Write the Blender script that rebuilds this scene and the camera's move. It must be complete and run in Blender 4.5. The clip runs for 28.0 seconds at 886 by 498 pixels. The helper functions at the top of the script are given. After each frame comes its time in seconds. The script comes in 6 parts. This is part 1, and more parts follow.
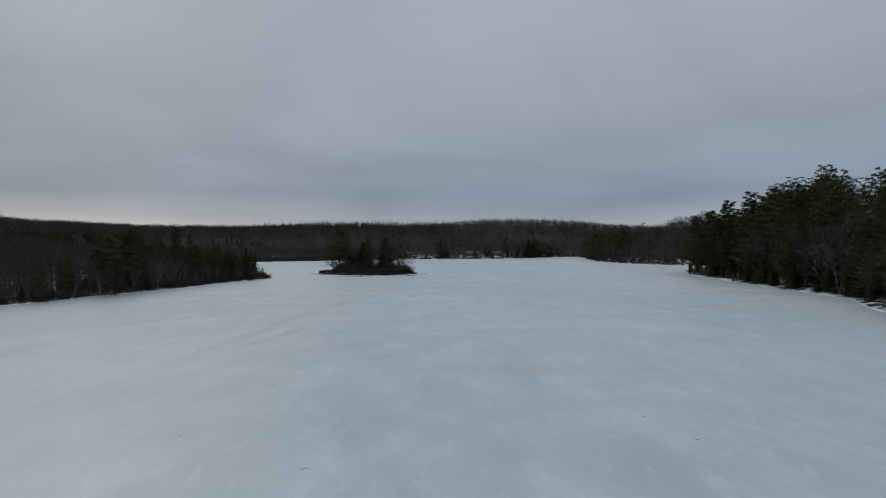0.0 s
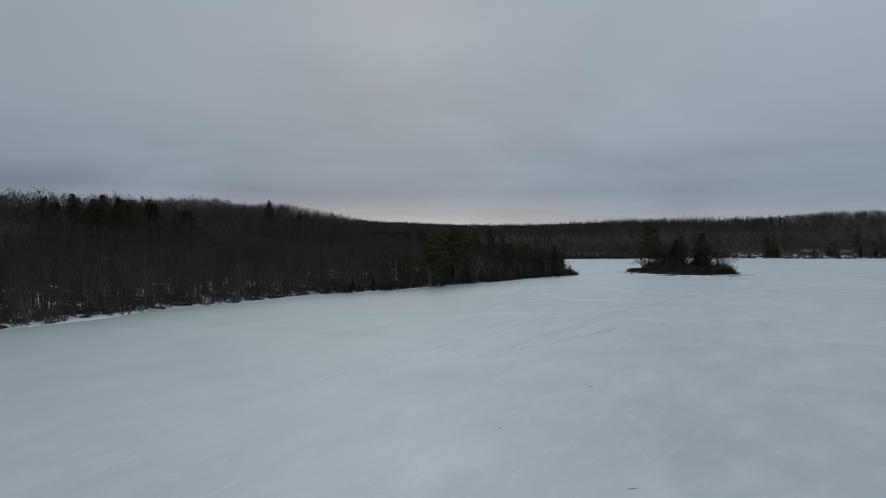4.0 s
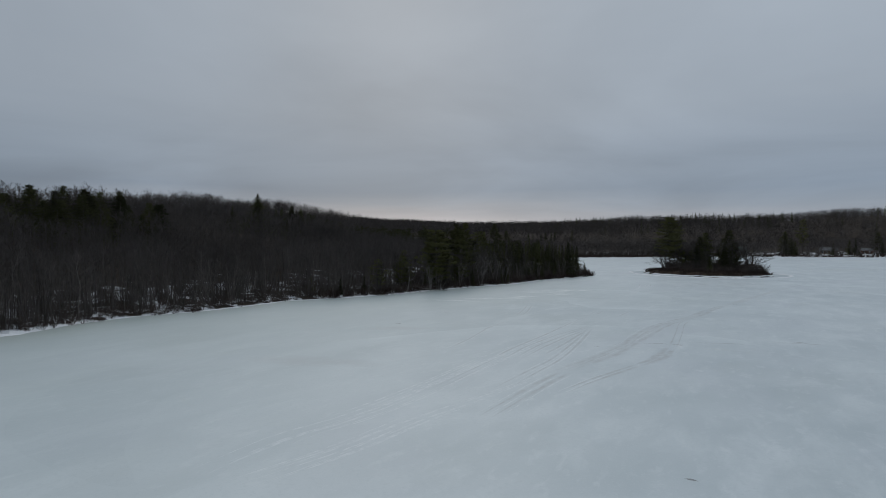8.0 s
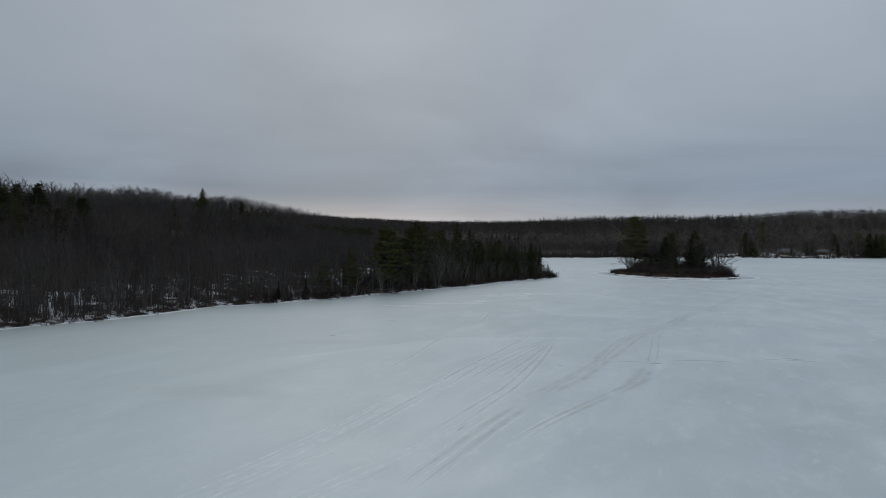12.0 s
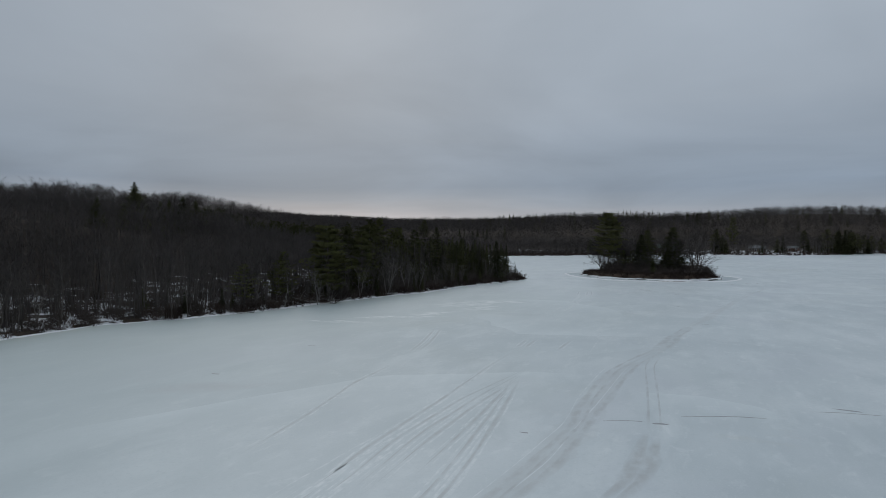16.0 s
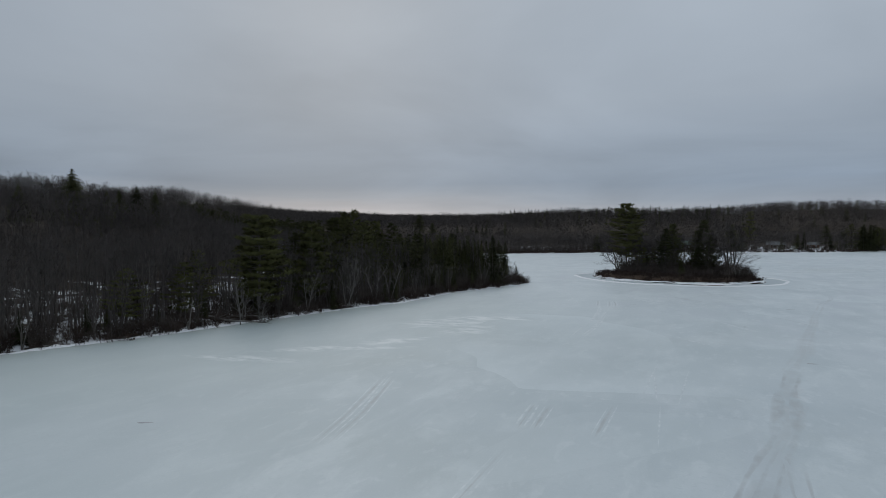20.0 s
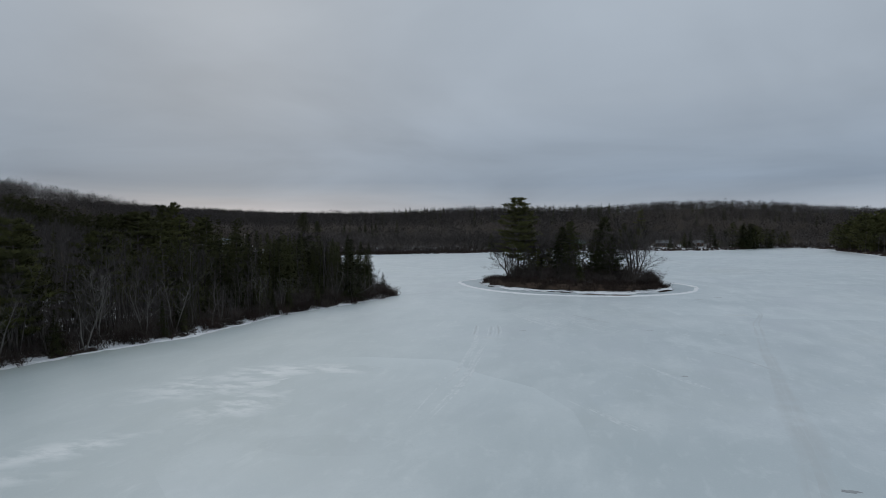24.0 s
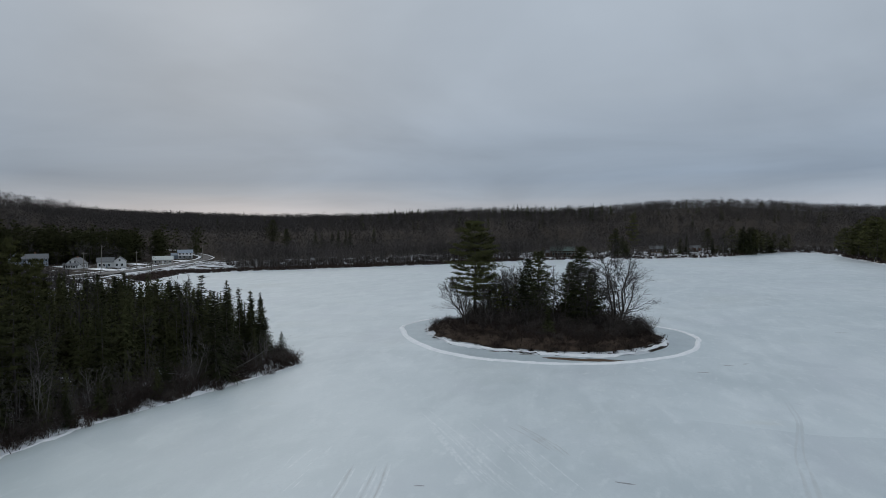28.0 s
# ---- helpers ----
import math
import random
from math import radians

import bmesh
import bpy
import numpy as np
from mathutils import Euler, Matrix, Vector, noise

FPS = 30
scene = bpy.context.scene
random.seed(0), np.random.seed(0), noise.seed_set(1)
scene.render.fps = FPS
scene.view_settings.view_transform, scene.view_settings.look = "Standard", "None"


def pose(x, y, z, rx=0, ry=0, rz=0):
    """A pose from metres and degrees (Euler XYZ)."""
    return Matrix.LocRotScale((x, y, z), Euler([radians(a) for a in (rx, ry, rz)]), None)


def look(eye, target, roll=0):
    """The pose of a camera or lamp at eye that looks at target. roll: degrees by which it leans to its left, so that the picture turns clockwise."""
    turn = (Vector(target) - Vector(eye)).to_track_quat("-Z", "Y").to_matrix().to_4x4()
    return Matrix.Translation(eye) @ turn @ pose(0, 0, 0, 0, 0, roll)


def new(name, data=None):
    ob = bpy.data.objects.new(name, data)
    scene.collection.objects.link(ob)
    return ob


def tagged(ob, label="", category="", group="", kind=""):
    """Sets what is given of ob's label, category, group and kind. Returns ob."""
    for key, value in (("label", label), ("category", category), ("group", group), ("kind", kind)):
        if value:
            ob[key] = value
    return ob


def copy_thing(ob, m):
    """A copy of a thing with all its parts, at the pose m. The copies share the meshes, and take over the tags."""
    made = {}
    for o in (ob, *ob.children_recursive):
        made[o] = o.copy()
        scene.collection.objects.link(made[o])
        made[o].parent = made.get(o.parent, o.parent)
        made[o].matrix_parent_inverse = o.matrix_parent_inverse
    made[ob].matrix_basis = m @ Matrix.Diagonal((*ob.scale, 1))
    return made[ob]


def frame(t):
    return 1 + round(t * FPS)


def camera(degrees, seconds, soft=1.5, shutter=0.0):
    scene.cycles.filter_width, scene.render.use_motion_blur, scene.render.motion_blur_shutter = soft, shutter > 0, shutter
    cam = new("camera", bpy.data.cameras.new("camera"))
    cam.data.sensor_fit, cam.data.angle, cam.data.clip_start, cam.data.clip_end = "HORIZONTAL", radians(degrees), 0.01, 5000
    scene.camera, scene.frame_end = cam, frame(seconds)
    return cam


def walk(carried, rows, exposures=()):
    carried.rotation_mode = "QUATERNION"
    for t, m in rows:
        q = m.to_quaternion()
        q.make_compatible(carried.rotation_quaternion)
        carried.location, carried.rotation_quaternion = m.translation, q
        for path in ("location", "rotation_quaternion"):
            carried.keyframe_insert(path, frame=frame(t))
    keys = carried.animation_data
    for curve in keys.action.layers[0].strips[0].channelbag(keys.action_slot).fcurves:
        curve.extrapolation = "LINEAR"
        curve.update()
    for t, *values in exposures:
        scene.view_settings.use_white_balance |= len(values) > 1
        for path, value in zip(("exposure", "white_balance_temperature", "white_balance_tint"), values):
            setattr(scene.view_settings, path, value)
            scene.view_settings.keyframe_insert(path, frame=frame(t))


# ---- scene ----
cam = camera(73.1, 28.0, soft=0.82)
PATH = [
    (0, (0.561, -2.283, 12.823), (0.533, -0.284, 12.812), -0.0),
    (0.5, (0.345, -2.054, 12.727), (0.074, -0.073, 12.716), 0.1),
    (1, (0.248, -1.753, 12.632), (-0.235, 0.188, 12.622), 0.1),
    (1.5, (0.176, -1.603, 12.511), (-0.497, 0.28, 12.502), 0.0),
    (2, (0.199, -1.653, 12.507), (-0.672, 0.147, 12.498), 0.1),
    (2.5, (0.232, -1.695, 12.57), (-0.744, 0.051, 12.559), 0.1),
    (3, (0.129, -1.645, 12.585), (-0.852, 0.098, 12.572), 0.1),
    (3.5, (-0.398, -0.822, 12.479), (-1.379, 0.921, 12.464), 0.0),
    (5.5, (-5.465, 7.357, 12.516), (-6.448, 9.098, 12.494), -0.0),
    (6, (-6.665, 9.836, 12.523), (-7.651, 11.576, 12.501), -0.0),
    (6.5, (-8.558, 12.865, 12.512), (-9.543, 14.605, 12.488), -0.1),
    (7, (-9.918, 15.363, 12.495), (-10.904, 17.102, 12.47), -0.0),
    (7.5, (-11.062, 17.391, 12.421), (-12.049, 19.13, 12.397), -0.1),
    (8, (-11.781, 19.307, 12.323), (-12.769, 21.046, 12.298), -0.0),
    (8.5, (-12.871, 21.317, 12.346), (-13.859, 23.056, 12.32), -0.0),
    (9, (-13.406, 23.171, 12.324), (-14.396, 24.909, 12.295), 0.0),
    (9.5, (-13.858, 24.751, 12.297), (-14.845, 26.49, 12.268), 0.1),
    (10, (-14.081, 26.017, 12.392), (-15.033, 27.776, 12.362), 0.1),
    (10.5, (-14.437, 27.25, 12.483), (-15.335, 29.037, 12.452), 0.2),
    (11, (-14.721, 28.58, 12.396), (-15.605, 30.374, 12.37), 0.3),
    (11.5, (-14.934, 29.967, 12.233), (-15.819, 31.76, 12.207), 0.3),
    (13.5, (-16.819, 37.282, 12.469), (-17.692, 39.081, 12.438), 0.2),
    (14, (-17.478, 40.042, 12.75), (-18.313, 41.86, 12.718), 0.2),
    (14.5, (-18.243, 42.559, 12.887), (-19.042, 44.392, 12.857), 0.3),
    (15, (-18.714, 45.17, 12.99), (-19.51, 47.005, 12.954), 0.2),
    (15.5, (-19.198, 47.969, 12.898), (-19.995, 49.803, 12.861), 0.2),
    (16, (-20.005, 51.134, 12.835), (-20.802, 52.968, 12.799), 0.1),
    (16.5, (-20.867, 54.51, 12.768), (-21.666, 56.344, 12.734), 0.1),
    (17, (-21.898, 58.236, 12.626), (-22.698, 60.069, 12.592), 0.1),
    (17.5, (-22.957, 61.922, 12.588), (-23.757, 63.755, 12.549), 0.0),
    (18, (-24.225, 65.787, 12.66), (-25.024, 67.62, 12.614), 0.1),
    (18.5, (-25.313, 69.917, 12.509), (-26.114, 71.749, 12.466), 0.1),
    (19, (-26.583, 73.978, 12.532), (-27.384, 75.81, 12.489), 0.0),
    (19.5, (-27.845, 77.975, 12.405), (-28.645, 79.807, 12.361), 0.1),
    (20, (-29.179, 82.412, 12.321), (-29.98, 84.244, 12.275), 0.0),
    (20.5, (-30.349, 86.548, 12.238), (-31.151, 88.379, 12.192), -0.1),
    (21, (-31.338, 90.698, 12.153), (-32.142, 92.529, 12.104), -0.1),
    (21.5, (-32.077, 94.789, 12.01), (-32.877, 96.621, 11.962), -0.1),
    (22, (-32.395, 99.082, 12.213), (-33.036, 100.976, 12.161), -0.1),
    (22.5, (-32.325, 103.247, 12.098), (-32.831, 105.181, 12.049), -0.1),
    (24.5, (-31.31, 120.496, 12.902), (-31.797, 122.435, 12.852), -0.2),
    (25, (-30.721, 124.985, 13.295), (-31.207, 126.925, 13.246), -0.4),
    (25.5, (-30.262, 129.542, 13.854), (-30.746, 131.482, 13.801), -0.4),
    (26, (-29.709, 134.095, 14.652), (-30.188, 136.036, 14.598), -0.3),
    (26.5, (-28.943, 138.781, 15.586), (-29.421, 140.722, 15.532), -0.3),
    (27, (-28.218, 143.126, 17.099), (-28.694, 145.068, 17.043), -0.4),
    (27.5, (-27.659, 146.528, 18.664), (-28.135, 148.469, 18.605), -0.5),
    (28, (-27.676, 149.344, 19.969), (-28.152, 151.286, 19.908), -0.6),
]
walk(cam, [(t, look(eye, aim, roll)) for t, eye, aim, roll in PATH], [(0, -0.10), (2, -0.11), (9, -0.06), (17, -0.03), (22, 0.04), (26, 0.04), (28, 0.11)])

# ---------------------------------------------------------------- sky and light
GLOW_YAW = radians(34)          # warm streak low in the west, left of +y
world = bpy.data.worlds.new("overcast_sky")
scene.world = world
world.use_nodes = True
wt = world.node_tree
wt.nodes.clear()


def wnode(kind, operation=""):
    n = wt.nodes.new(kind)
    if operation:
        n.operation = operation
    return n


def wlink(a, b):
    wt.links.new(a, b)


def wmath(op, a, b=None, c=None):
    n = wnode("ShaderNodeMath", operation=op)
    for i, v in enumerate((a, b, c)):
        if v is None:
            continue
        if isinstance(v, (int, float)):
            n.inputs[i].default_value = v
        else:
            wlink(v, n.inputs[i])
    return n.outputs[0]


tc = wnode("ShaderNodeTexCoord")
sep = wnode("ShaderNodeSeparateXYZ")
wlink(tc.outputs["Generated"], sep.inputs[0])
up = wmath("MAXIMUM", sep.outputs[2], 0.0)
deck = wmath("ADD", up, 0.16)
com = wnode("ShaderNodeCombineXYZ")
wlink(wmath("DIVIDE", sep.outputs[0], deck), com.inputs[0])
wlink(wmath("DIVIDE", sep.outputs[1], deck), com.inputs[1])
cloud = wnode("ShaderNodeTexNoise")
cloud.inputs["Scale"].default_value = 0.7
cloud.inputs["Detail"].default_value = 5.0
cloud.inputs["Roughness"].default_value = 0.5
cloud.inputs["Distortion"].default_value = 0.5
wlink(com.outputs[0], cloud.inputs["Vector"])
wisps = wnode("ShaderNodeTexNoise")
wisps.inputs["Scale"].default_value = 1.0
wisps.inputs["Detail"].default_value = 4.0
stretch = wnode("ShaderNodeMapping")
stretch.inputs["Scale"].default_value = (2.2, 2.2, 26.0)
wlink(tc.outputs["Generated"], stretch.inputs["Vector"])
wlink(stretch.outputs[0], wisps.inputs["Vector"])
lift = wmath("ADD", up, wmath("MULTIPLY", wmath("SUBTRACT", wisps.outputs["Fac"], 0.5), 0.05))
ramp = wnode("ShaderNodeValToRGB")
SKY = [(0.0, (0.335, 0.345, 0.378)), (0.035, (0.318, 0.348, 0.40)), (0.062, (0.258, 0.304, 0.37)), (0.085, (0.226, 0.278, 0.353)),
       (0.125, (0.269, 0.32, 0.39)), (0.21, (0.328, 0.375, 0.434)), (0.42, (0.382, 0.43, 0.485)), (1.0, (0.635, 0.705, 0.78))]
while len(ramp.color_ramp.elements) < len(SKY):
    ramp.color_ramp.elements.new(0.5)
for el, (p, c) in zip(ramp.color_ramp.elements, SKY):
    el.position, el.color = p, (c[0] * 0.992, c[1], c[2] * 1.008, 1)
wlink(lift, ramp.inputs[0])
side = wmath("ADD", wmath("MULTIPLY", sep.outputs[0], 0.87), wmath("MULTIPLY", sep.outputs[1], 0.5))   # the deck is thinner to the east
vary = wmath("MULTIPLY", wmath("MULTIPLY_ADD", cloud.outputs["Fac"], 0.68, 0.66), wmath("MULTIPLY_ADD", side, 0.15, 0.97))
shaded = wnode("ShaderNodeVectorMath", operation="SCALE")
wlink(ramp.outputs[0], shaded.inputs[0])
wlink(vary, shaded.inputs["Scale"])
# the warm streak where the deck thins out near the horizon
toward = wmath("ADD", wmath("MULTIPLY", sep.outputs[0], -math.sin(GLOW_YAW)), wmath("MULTIPLY", sep.outputs[1], math.cos(GLOW_YAW)))
lobe = wmath("POWER", wmath("MAXIMUM", toward, 0.0), 14.0)
low = wmath("POWER", 2.718, wmath("MULTIPLY", wmath("POWER", wmath("DIVIDE", wmath("SUBTRACT", lift, 0.028), 0.03), 2.0), -1.0))
glow = wnode("ShaderNodeVectorMath", operation="SCALE")
glow.inputs[0].default_value = (0.105, 0.078, 0.066)
wlink(wmath("MULTIPLY", lobe, low), glow.inputs["Scale"])
summed = wnode("ShaderNodeVectorMath", operation="ADD")
wlink(shaded.outputs[0], summed.inputs[0])
wlink(glow.outputs[0], summed.inputs[1])
clear = wnode("ShaderNodeTexSky")
clear.sky_type = "NISHITA"
clear.sun_disc = False
clear.sun_elevation, clear.sun_rotation = radians(24), -GLOW_YAW
bg_deck, bg_clear, both = wnode("ShaderNodeBackground"), wnode("ShaderNodeBackground"), wnode("ShaderNodeMixShader")
wlink(summed.outputs[0], bg_deck.inputs[0])
wlink(clear.outputs[0], bg_clear.inputs[0])
bg_deck.inputs[1].default_value = 1.0
bg_clear.inputs[1].default_value = 0.06
both.inputs[0].default_value = 0.06
wlink(bg_deck.outputs[0], both.inputs[1])
wlink(bg_clear.outputs[0], both.inputs[2])
wlink(both.outputs[0], wnode("ShaderNodeOutputWorld").inputs[0])

sun = new("sun", bpy.data.lights.new("sun", "SUN"))
sun.data.energy, sun.data.angle, sun.data.color = 0.5, radians(40), (1.0, 0.97, 0.93)
sun.matrix_world = look((-60, 90, 90), (0, 0, 0))

# ---------------------------------------------------------------- materials


def material(name, low, high, scale=1.0, rough=0.85, bump=0.0, fine=8.0, metal=0.0, split=(0.35, 0.65), stretch=(1, 1, 1), spec=0.3, per_object=0.0):
    """Two colours mixed by a coarse and a fine noise, with relief from the fine one."""
    m = bpy.data.materials.new(name)
    m.use_nodes = True
    nt = m.node_tree
    b = nt.nodes["Principled BSDF"]
    geo = nt.nodes.new("ShaderNodeNewGeometry")
    mp = nt.nodes.new("ShaderNodeMapping")
    mp.inputs["Scale"].default_value = stretch
    nt.links.new(geo.outputs["Position"], mp.inputs["Vector"])
    n1, n2 = nt.nodes.new("ShaderNodeTexNoise"), nt.nodes.new("ShaderNodeTexNoise")
    for n, s in ((n1, scale), (n2, scale * fine)):
        n.inputs["Scale"].default_value = s
        n.inputs["Detail"].default_value = 5.0
        nt.links.new(mp.outputs[0], n.inputs["Vector"])
    add = nt.nodes.new("ShaderNodeMath")
    add.operation = "MULTIPLY_ADD"
    nt.links.new(n2.outputs["Fac"], add.inputs[0])
    add.inputs[1].default_value = 0.4
    sc = nt.nodes.new("ShaderNodeMath")
    sc.operation = "MULTIPLY"
    nt.links.new(n1.outputs["Fac"], sc.inputs[0])
    sc.inputs[1].default_value = 0.6
    nt.links.new(sc.outputs[0], add.inputs[2])
    last = add.outputs[0]
    if per_object:
        info = nt.nodes.new("ShaderNodeObjectInfo")
        tilt = nt.nodes.new("ShaderNodeMath")
        tilt.operation = "MULTIPLY_ADD"
        nt.links.new(info.outputs["Random"], tilt.inputs[0])
        tilt.inputs[1].default_value = per_object
        shift = nt.nodes.new("ShaderNodeMath")
        shift.operation = "SUBTRACT"
        nt.links.new(last, shift.inputs[0])
        shift.inputs[1].default_value = per_object / 2
        nt.links.new(shift.outputs[0], tilt.inputs[2])
        last = tilt.outputs[0]
    ramp = nt.nodes.new("ShaderNodeValToRGB")
    e = ramp.color_ramp.elements
    e[0].position, e[0].color = split[0], (*low, 1)
    e[1].position, e[1].color = split[1], (*high, 1)
    nt.links.new(last, ramp.inputs[0])
    nt.links.new(ramp.outputs[0], b.inputs["Base Color"])
    b.inputs["Roughness"].default_value = rough
    b.inputs["Metallic"].default_value = metal
    b.inputs["Specular IOR Level"].default_value = spec
    if bump:
        bm = nt.nodes.new("ShaderNodeBump")
        bm.inputs["Strength"].default_value = bump
        bm.inputs["Distance"].default_value = 0.05
        nt.links.new(n2.outputs["Fac"], bm.inputs["Height"])
        nt.links.new(bm.outputs[0], b.inputs["Normal"])
    return m


M_BARK = material("grey_bark", (0.055, 0.049, 0.045), (0.14, 0.127, 0.116), 1.2, bump=0.6, per_object=0.25, spec=0.06)
M_TWIG = material("bare_twigs", (0.056, 0.0505, 0.0485), (0.112, 0.101, 0.096), 0.05, per_object=0.25, spec=0.06)
M_PALE = material("pale_dead_wood", (0.10, 0.092, 0.085), (0.22, 0.205, 0.19), 2.0, bump=0.4)
M_BIRCH = material("birch_bark", (0.24, 0.225, 0.21), (0.46, 0.44, 0.42), 2.0)
M_PINE = material("pine_needles", (0.043, 0.046, 0.020), (0.108, 0.111, 0.044), 0.35, rough=0.85, per_object=0.3, spec=0.08)
M_SPRUCE = material("spruce_needles", (0.030, 0.033, 0.016), (0.073, 0.077, 0.034), 0.35, rough=0.85, per_object=0.4, spec=0.08)
M_SHRUB = material("red_brown_shrub", (0.038, 0.029, 0.025), (0.086, 0.063, 0.053), 0.3, per_object=0.2, spec=0.06)
M_GREYSHRUB = material("grey_brown_shrub", (0.050, 0.042, 0.038), (0.11, 0.092, 0.083), 0.3, per_object=0.2, spec=0.06)


def ground_material():
    m = material("snow_and_leaf_litter", (0.030, 0.025, 0.022), (0.070, 0.056, 0.045), 0.25, bump=0.5, spec=0.03)
    nt = m.node_tree
    b = nt.nodes["Principled BSDF"]
    old = b.inputs["Base Color"].links[0].from_socket
    geo = nt.nodes.new("ShaderNodeNewGeometry")
    n = nt.nodes.new("ShaderNodeTexNoise")
    n.inputs["Scale"].default_value = 0.22
    n.inputs["Detail"].default_value = 7.0
    n.inputs["Roughness"].default_value = 0.62
    nt.links.new(geo.outputs["Position"], n.inputs["Vector"])
    # the slopes have melted out; the low ground by the lake still holds snow
    xyz = nt.nodes.new("ShaderNodeSeparateXYZ")
    nt.links.new(geo.outputs["Position"], xyz.inputs[0])
    melt = nt.nodes.new("ShaderNodeMapRange")
    melt.inputs[1].default_value, melt.inputs[2].default_value, melt.inputs[3].default_value, melt.inputs[4].default_value = 2.2, 6.5, 0.05, -0.36
    nt.links.new(xyz.outputs[2], melt.inputs[0])
    depth = nt.nodes.new("ShaderNodeMath")
    nt.links.new(n.outputs["Fac"], depth.inputs[0])
    nt.links.new(melt.outputs[0], depth.inputs[1])
    r = nt.nodes.new("ShaderNodeValToRGB")
    r.color_ramp.elements[0].position, r.color_ramp.elements[1].position = 0.51, 0.56
    nt.links.new(depth.outputs[0], r.inputs[0])
    mix = nt.nodes.new("ShaderNodeMix")
    mix.data_type = "RGBA"
    nt.links.new(r.outputs[0], mix.inputs[0])
    nt.links.new(old, mix.inputs[6])
    mix.inputs[7].default_value = (0.62, 0.64, 0.665, 1)
    nt.links.new(mix.outputs[2], b.inputs["Base Color"])
    return m


def ice_material(name="wet_grey_lake_ice"):
    m = material(name, (0.446, 0.505, 0.53), (0.574, 0.623, 0.645), 0.022, rough=0.42, bump=0.12, fine=9.0, split=(0.38, 0.62), stretch=(1.0, 0.55, 1.0), spec=0.36)
    nt = m.node_tree
    b = nt.nodes["Principled BSDF"]
    old = b.inputs["Base Color"].links[0].from_socket
    geo = nt.nodes.new("ShaderNodeNewGeometry")

    def layer(base, scale, lo, hi, colour, amount, stretch=(1, 1, 1), detail=6.0):
        mp = nt.nodes.new("ShaderNodeMapping")
        mp.inputs["Scale"].default_value = stretch
        nt.links.new(geo.outputs["Position"], mp.inputs["Vector"])
        n = nt.nodes.new("ShaderNodeTexNoise")
        n.inputs["Scale"].default_value, n.inputs["Detail"].default_value = scale, detail
        n.inputs["Roughness"].default_value, n.inputs["Distortion"].default_value = 0.6, 0.4
        nt.links.new(mp.outputs[0], n.inputs["Vector"])
        r = nt.nodes.new("ShaderNodeMapRange")
        r.inputs[1].default_value, r.inputs[2].default_value, r.inputs[4].default_value = lo, hi, amount
        nt.links.new(n.outputs["Fac"], r.inputs[0])
        mix = nt.nodes.new("ShaderNodeMix")
        mix.data_type = "RGBA"
        nt.links.new(r.outputs[0], mix.inputs[0])
        nt.links.new(base, mix.inputs[6])
        mix.inputs[7].default_value = (*colour, 1)
        return mix.outputs[2]

    c = layer(old, 0.03, 0.55, 0.72, (0.42, 0.455, 0.435), 0.5, (1, 0.8, 1))
    c = layer(c, 0.11, 0.58, 0.66, (0.63, 0.68, 0.70), 0.55, (1.2, 0.55, 1))
    c = layer(c, 0.5, 0.70, 0.76, (0.30, 0.33, 0.345), 0.35, (1, 0.7, 1))
    c = layer(c, 0.2, 0.50, 0.64, (0.68, 0.725, 0.74), 0.36, (1.2, 0.55, 1), 9.0)
    c = layer(c, 0.13, 0.54, 0.66, (0.41, 0.465, 0.485), 0.36, (1.25, 0.5, 1), 9.0)
    c = layer(c, 0.75, 0.56, 0.68, (0.72, 0.755, 0.77), 0.3, (1.3, 0.6, 1), 8.0)
    c = layer(c, 0.055, 0.52, 0.68, (0.50, 0.535, 0.58), 0.5, (1.2, 0.6, 1), 6.0)
    c = layer(c, 0.36, 0.62, 0.70, (0.745, 0.775, 0.785), 0.34, (1.3, 0.6, 1), 10.0)
    c = layer(c, 3.0, 0.52, 0.7, (0.44, 0.50, 0.52), 0.4)
    c = layer(c, 9.0, 0.55, 0.7, (0.70, 0.74, 0.75), 0.3)
    # old overflow sheets: each has one crisp edge and fades away behind it
    for scale, turns, amount, tint in ((0.011, 5.0, 0.16, (0.665, 0.72, 0.735)), (0.019, 4.0, 0.06, (0.43, 0.49, 0.515))):
        mp, n = nt.nodes.new("ShaderNodeMapping"), nt.nodes.new("ShaderNodeTexNoise")
        mp.inputs["Scale"].default_value = (0.8, 1.5, 1)
        nt.links.new(geo.outputs["Position"], mp.inputs["Vector"])
        nt.links.new(mp.outputs[0], n.inputs["Vector"])
        n.inputs["Scale"].default_value, n.inputs["Detail"].default_value, n.inputs["Distortion"].default_value = scale, 3.0, 0.6
        saw, times = nt.nodes.new("ShaderNodeMath"), nt.nodes.new("ShaderNodeMath")
        saw.operation, times.operation = "FRACT", "MULTIPLY"
        nt.links.new(n.outputs["Fac"], times.inputs[0])
        times.inputs[1].default_value = turns
        nt.links.new(times.outputs[0], saw.inputs[0])
        r = nt.nodes.new("ShaderNodeMapRange")
        r.inputs[1].default_value, r.inputs[2].default_value, r.inputs[3].default_value, r.inputs[4].default_value = 0.0, 0.75, amount, 0.0
        nt.links.new(saw.outputs[0], r.inputs[0])
        mix = nt.nodes.new("ShaderNodeMix")
        mix.data_type = "RGBA"
        nt.links.new(r.outputs[0], mix.inputs[0])
        nt.links.new(c, mix.inputs[6])
        mix.inputs[7].default_value = (*tint, 1)
        c = mix.outputs[2]
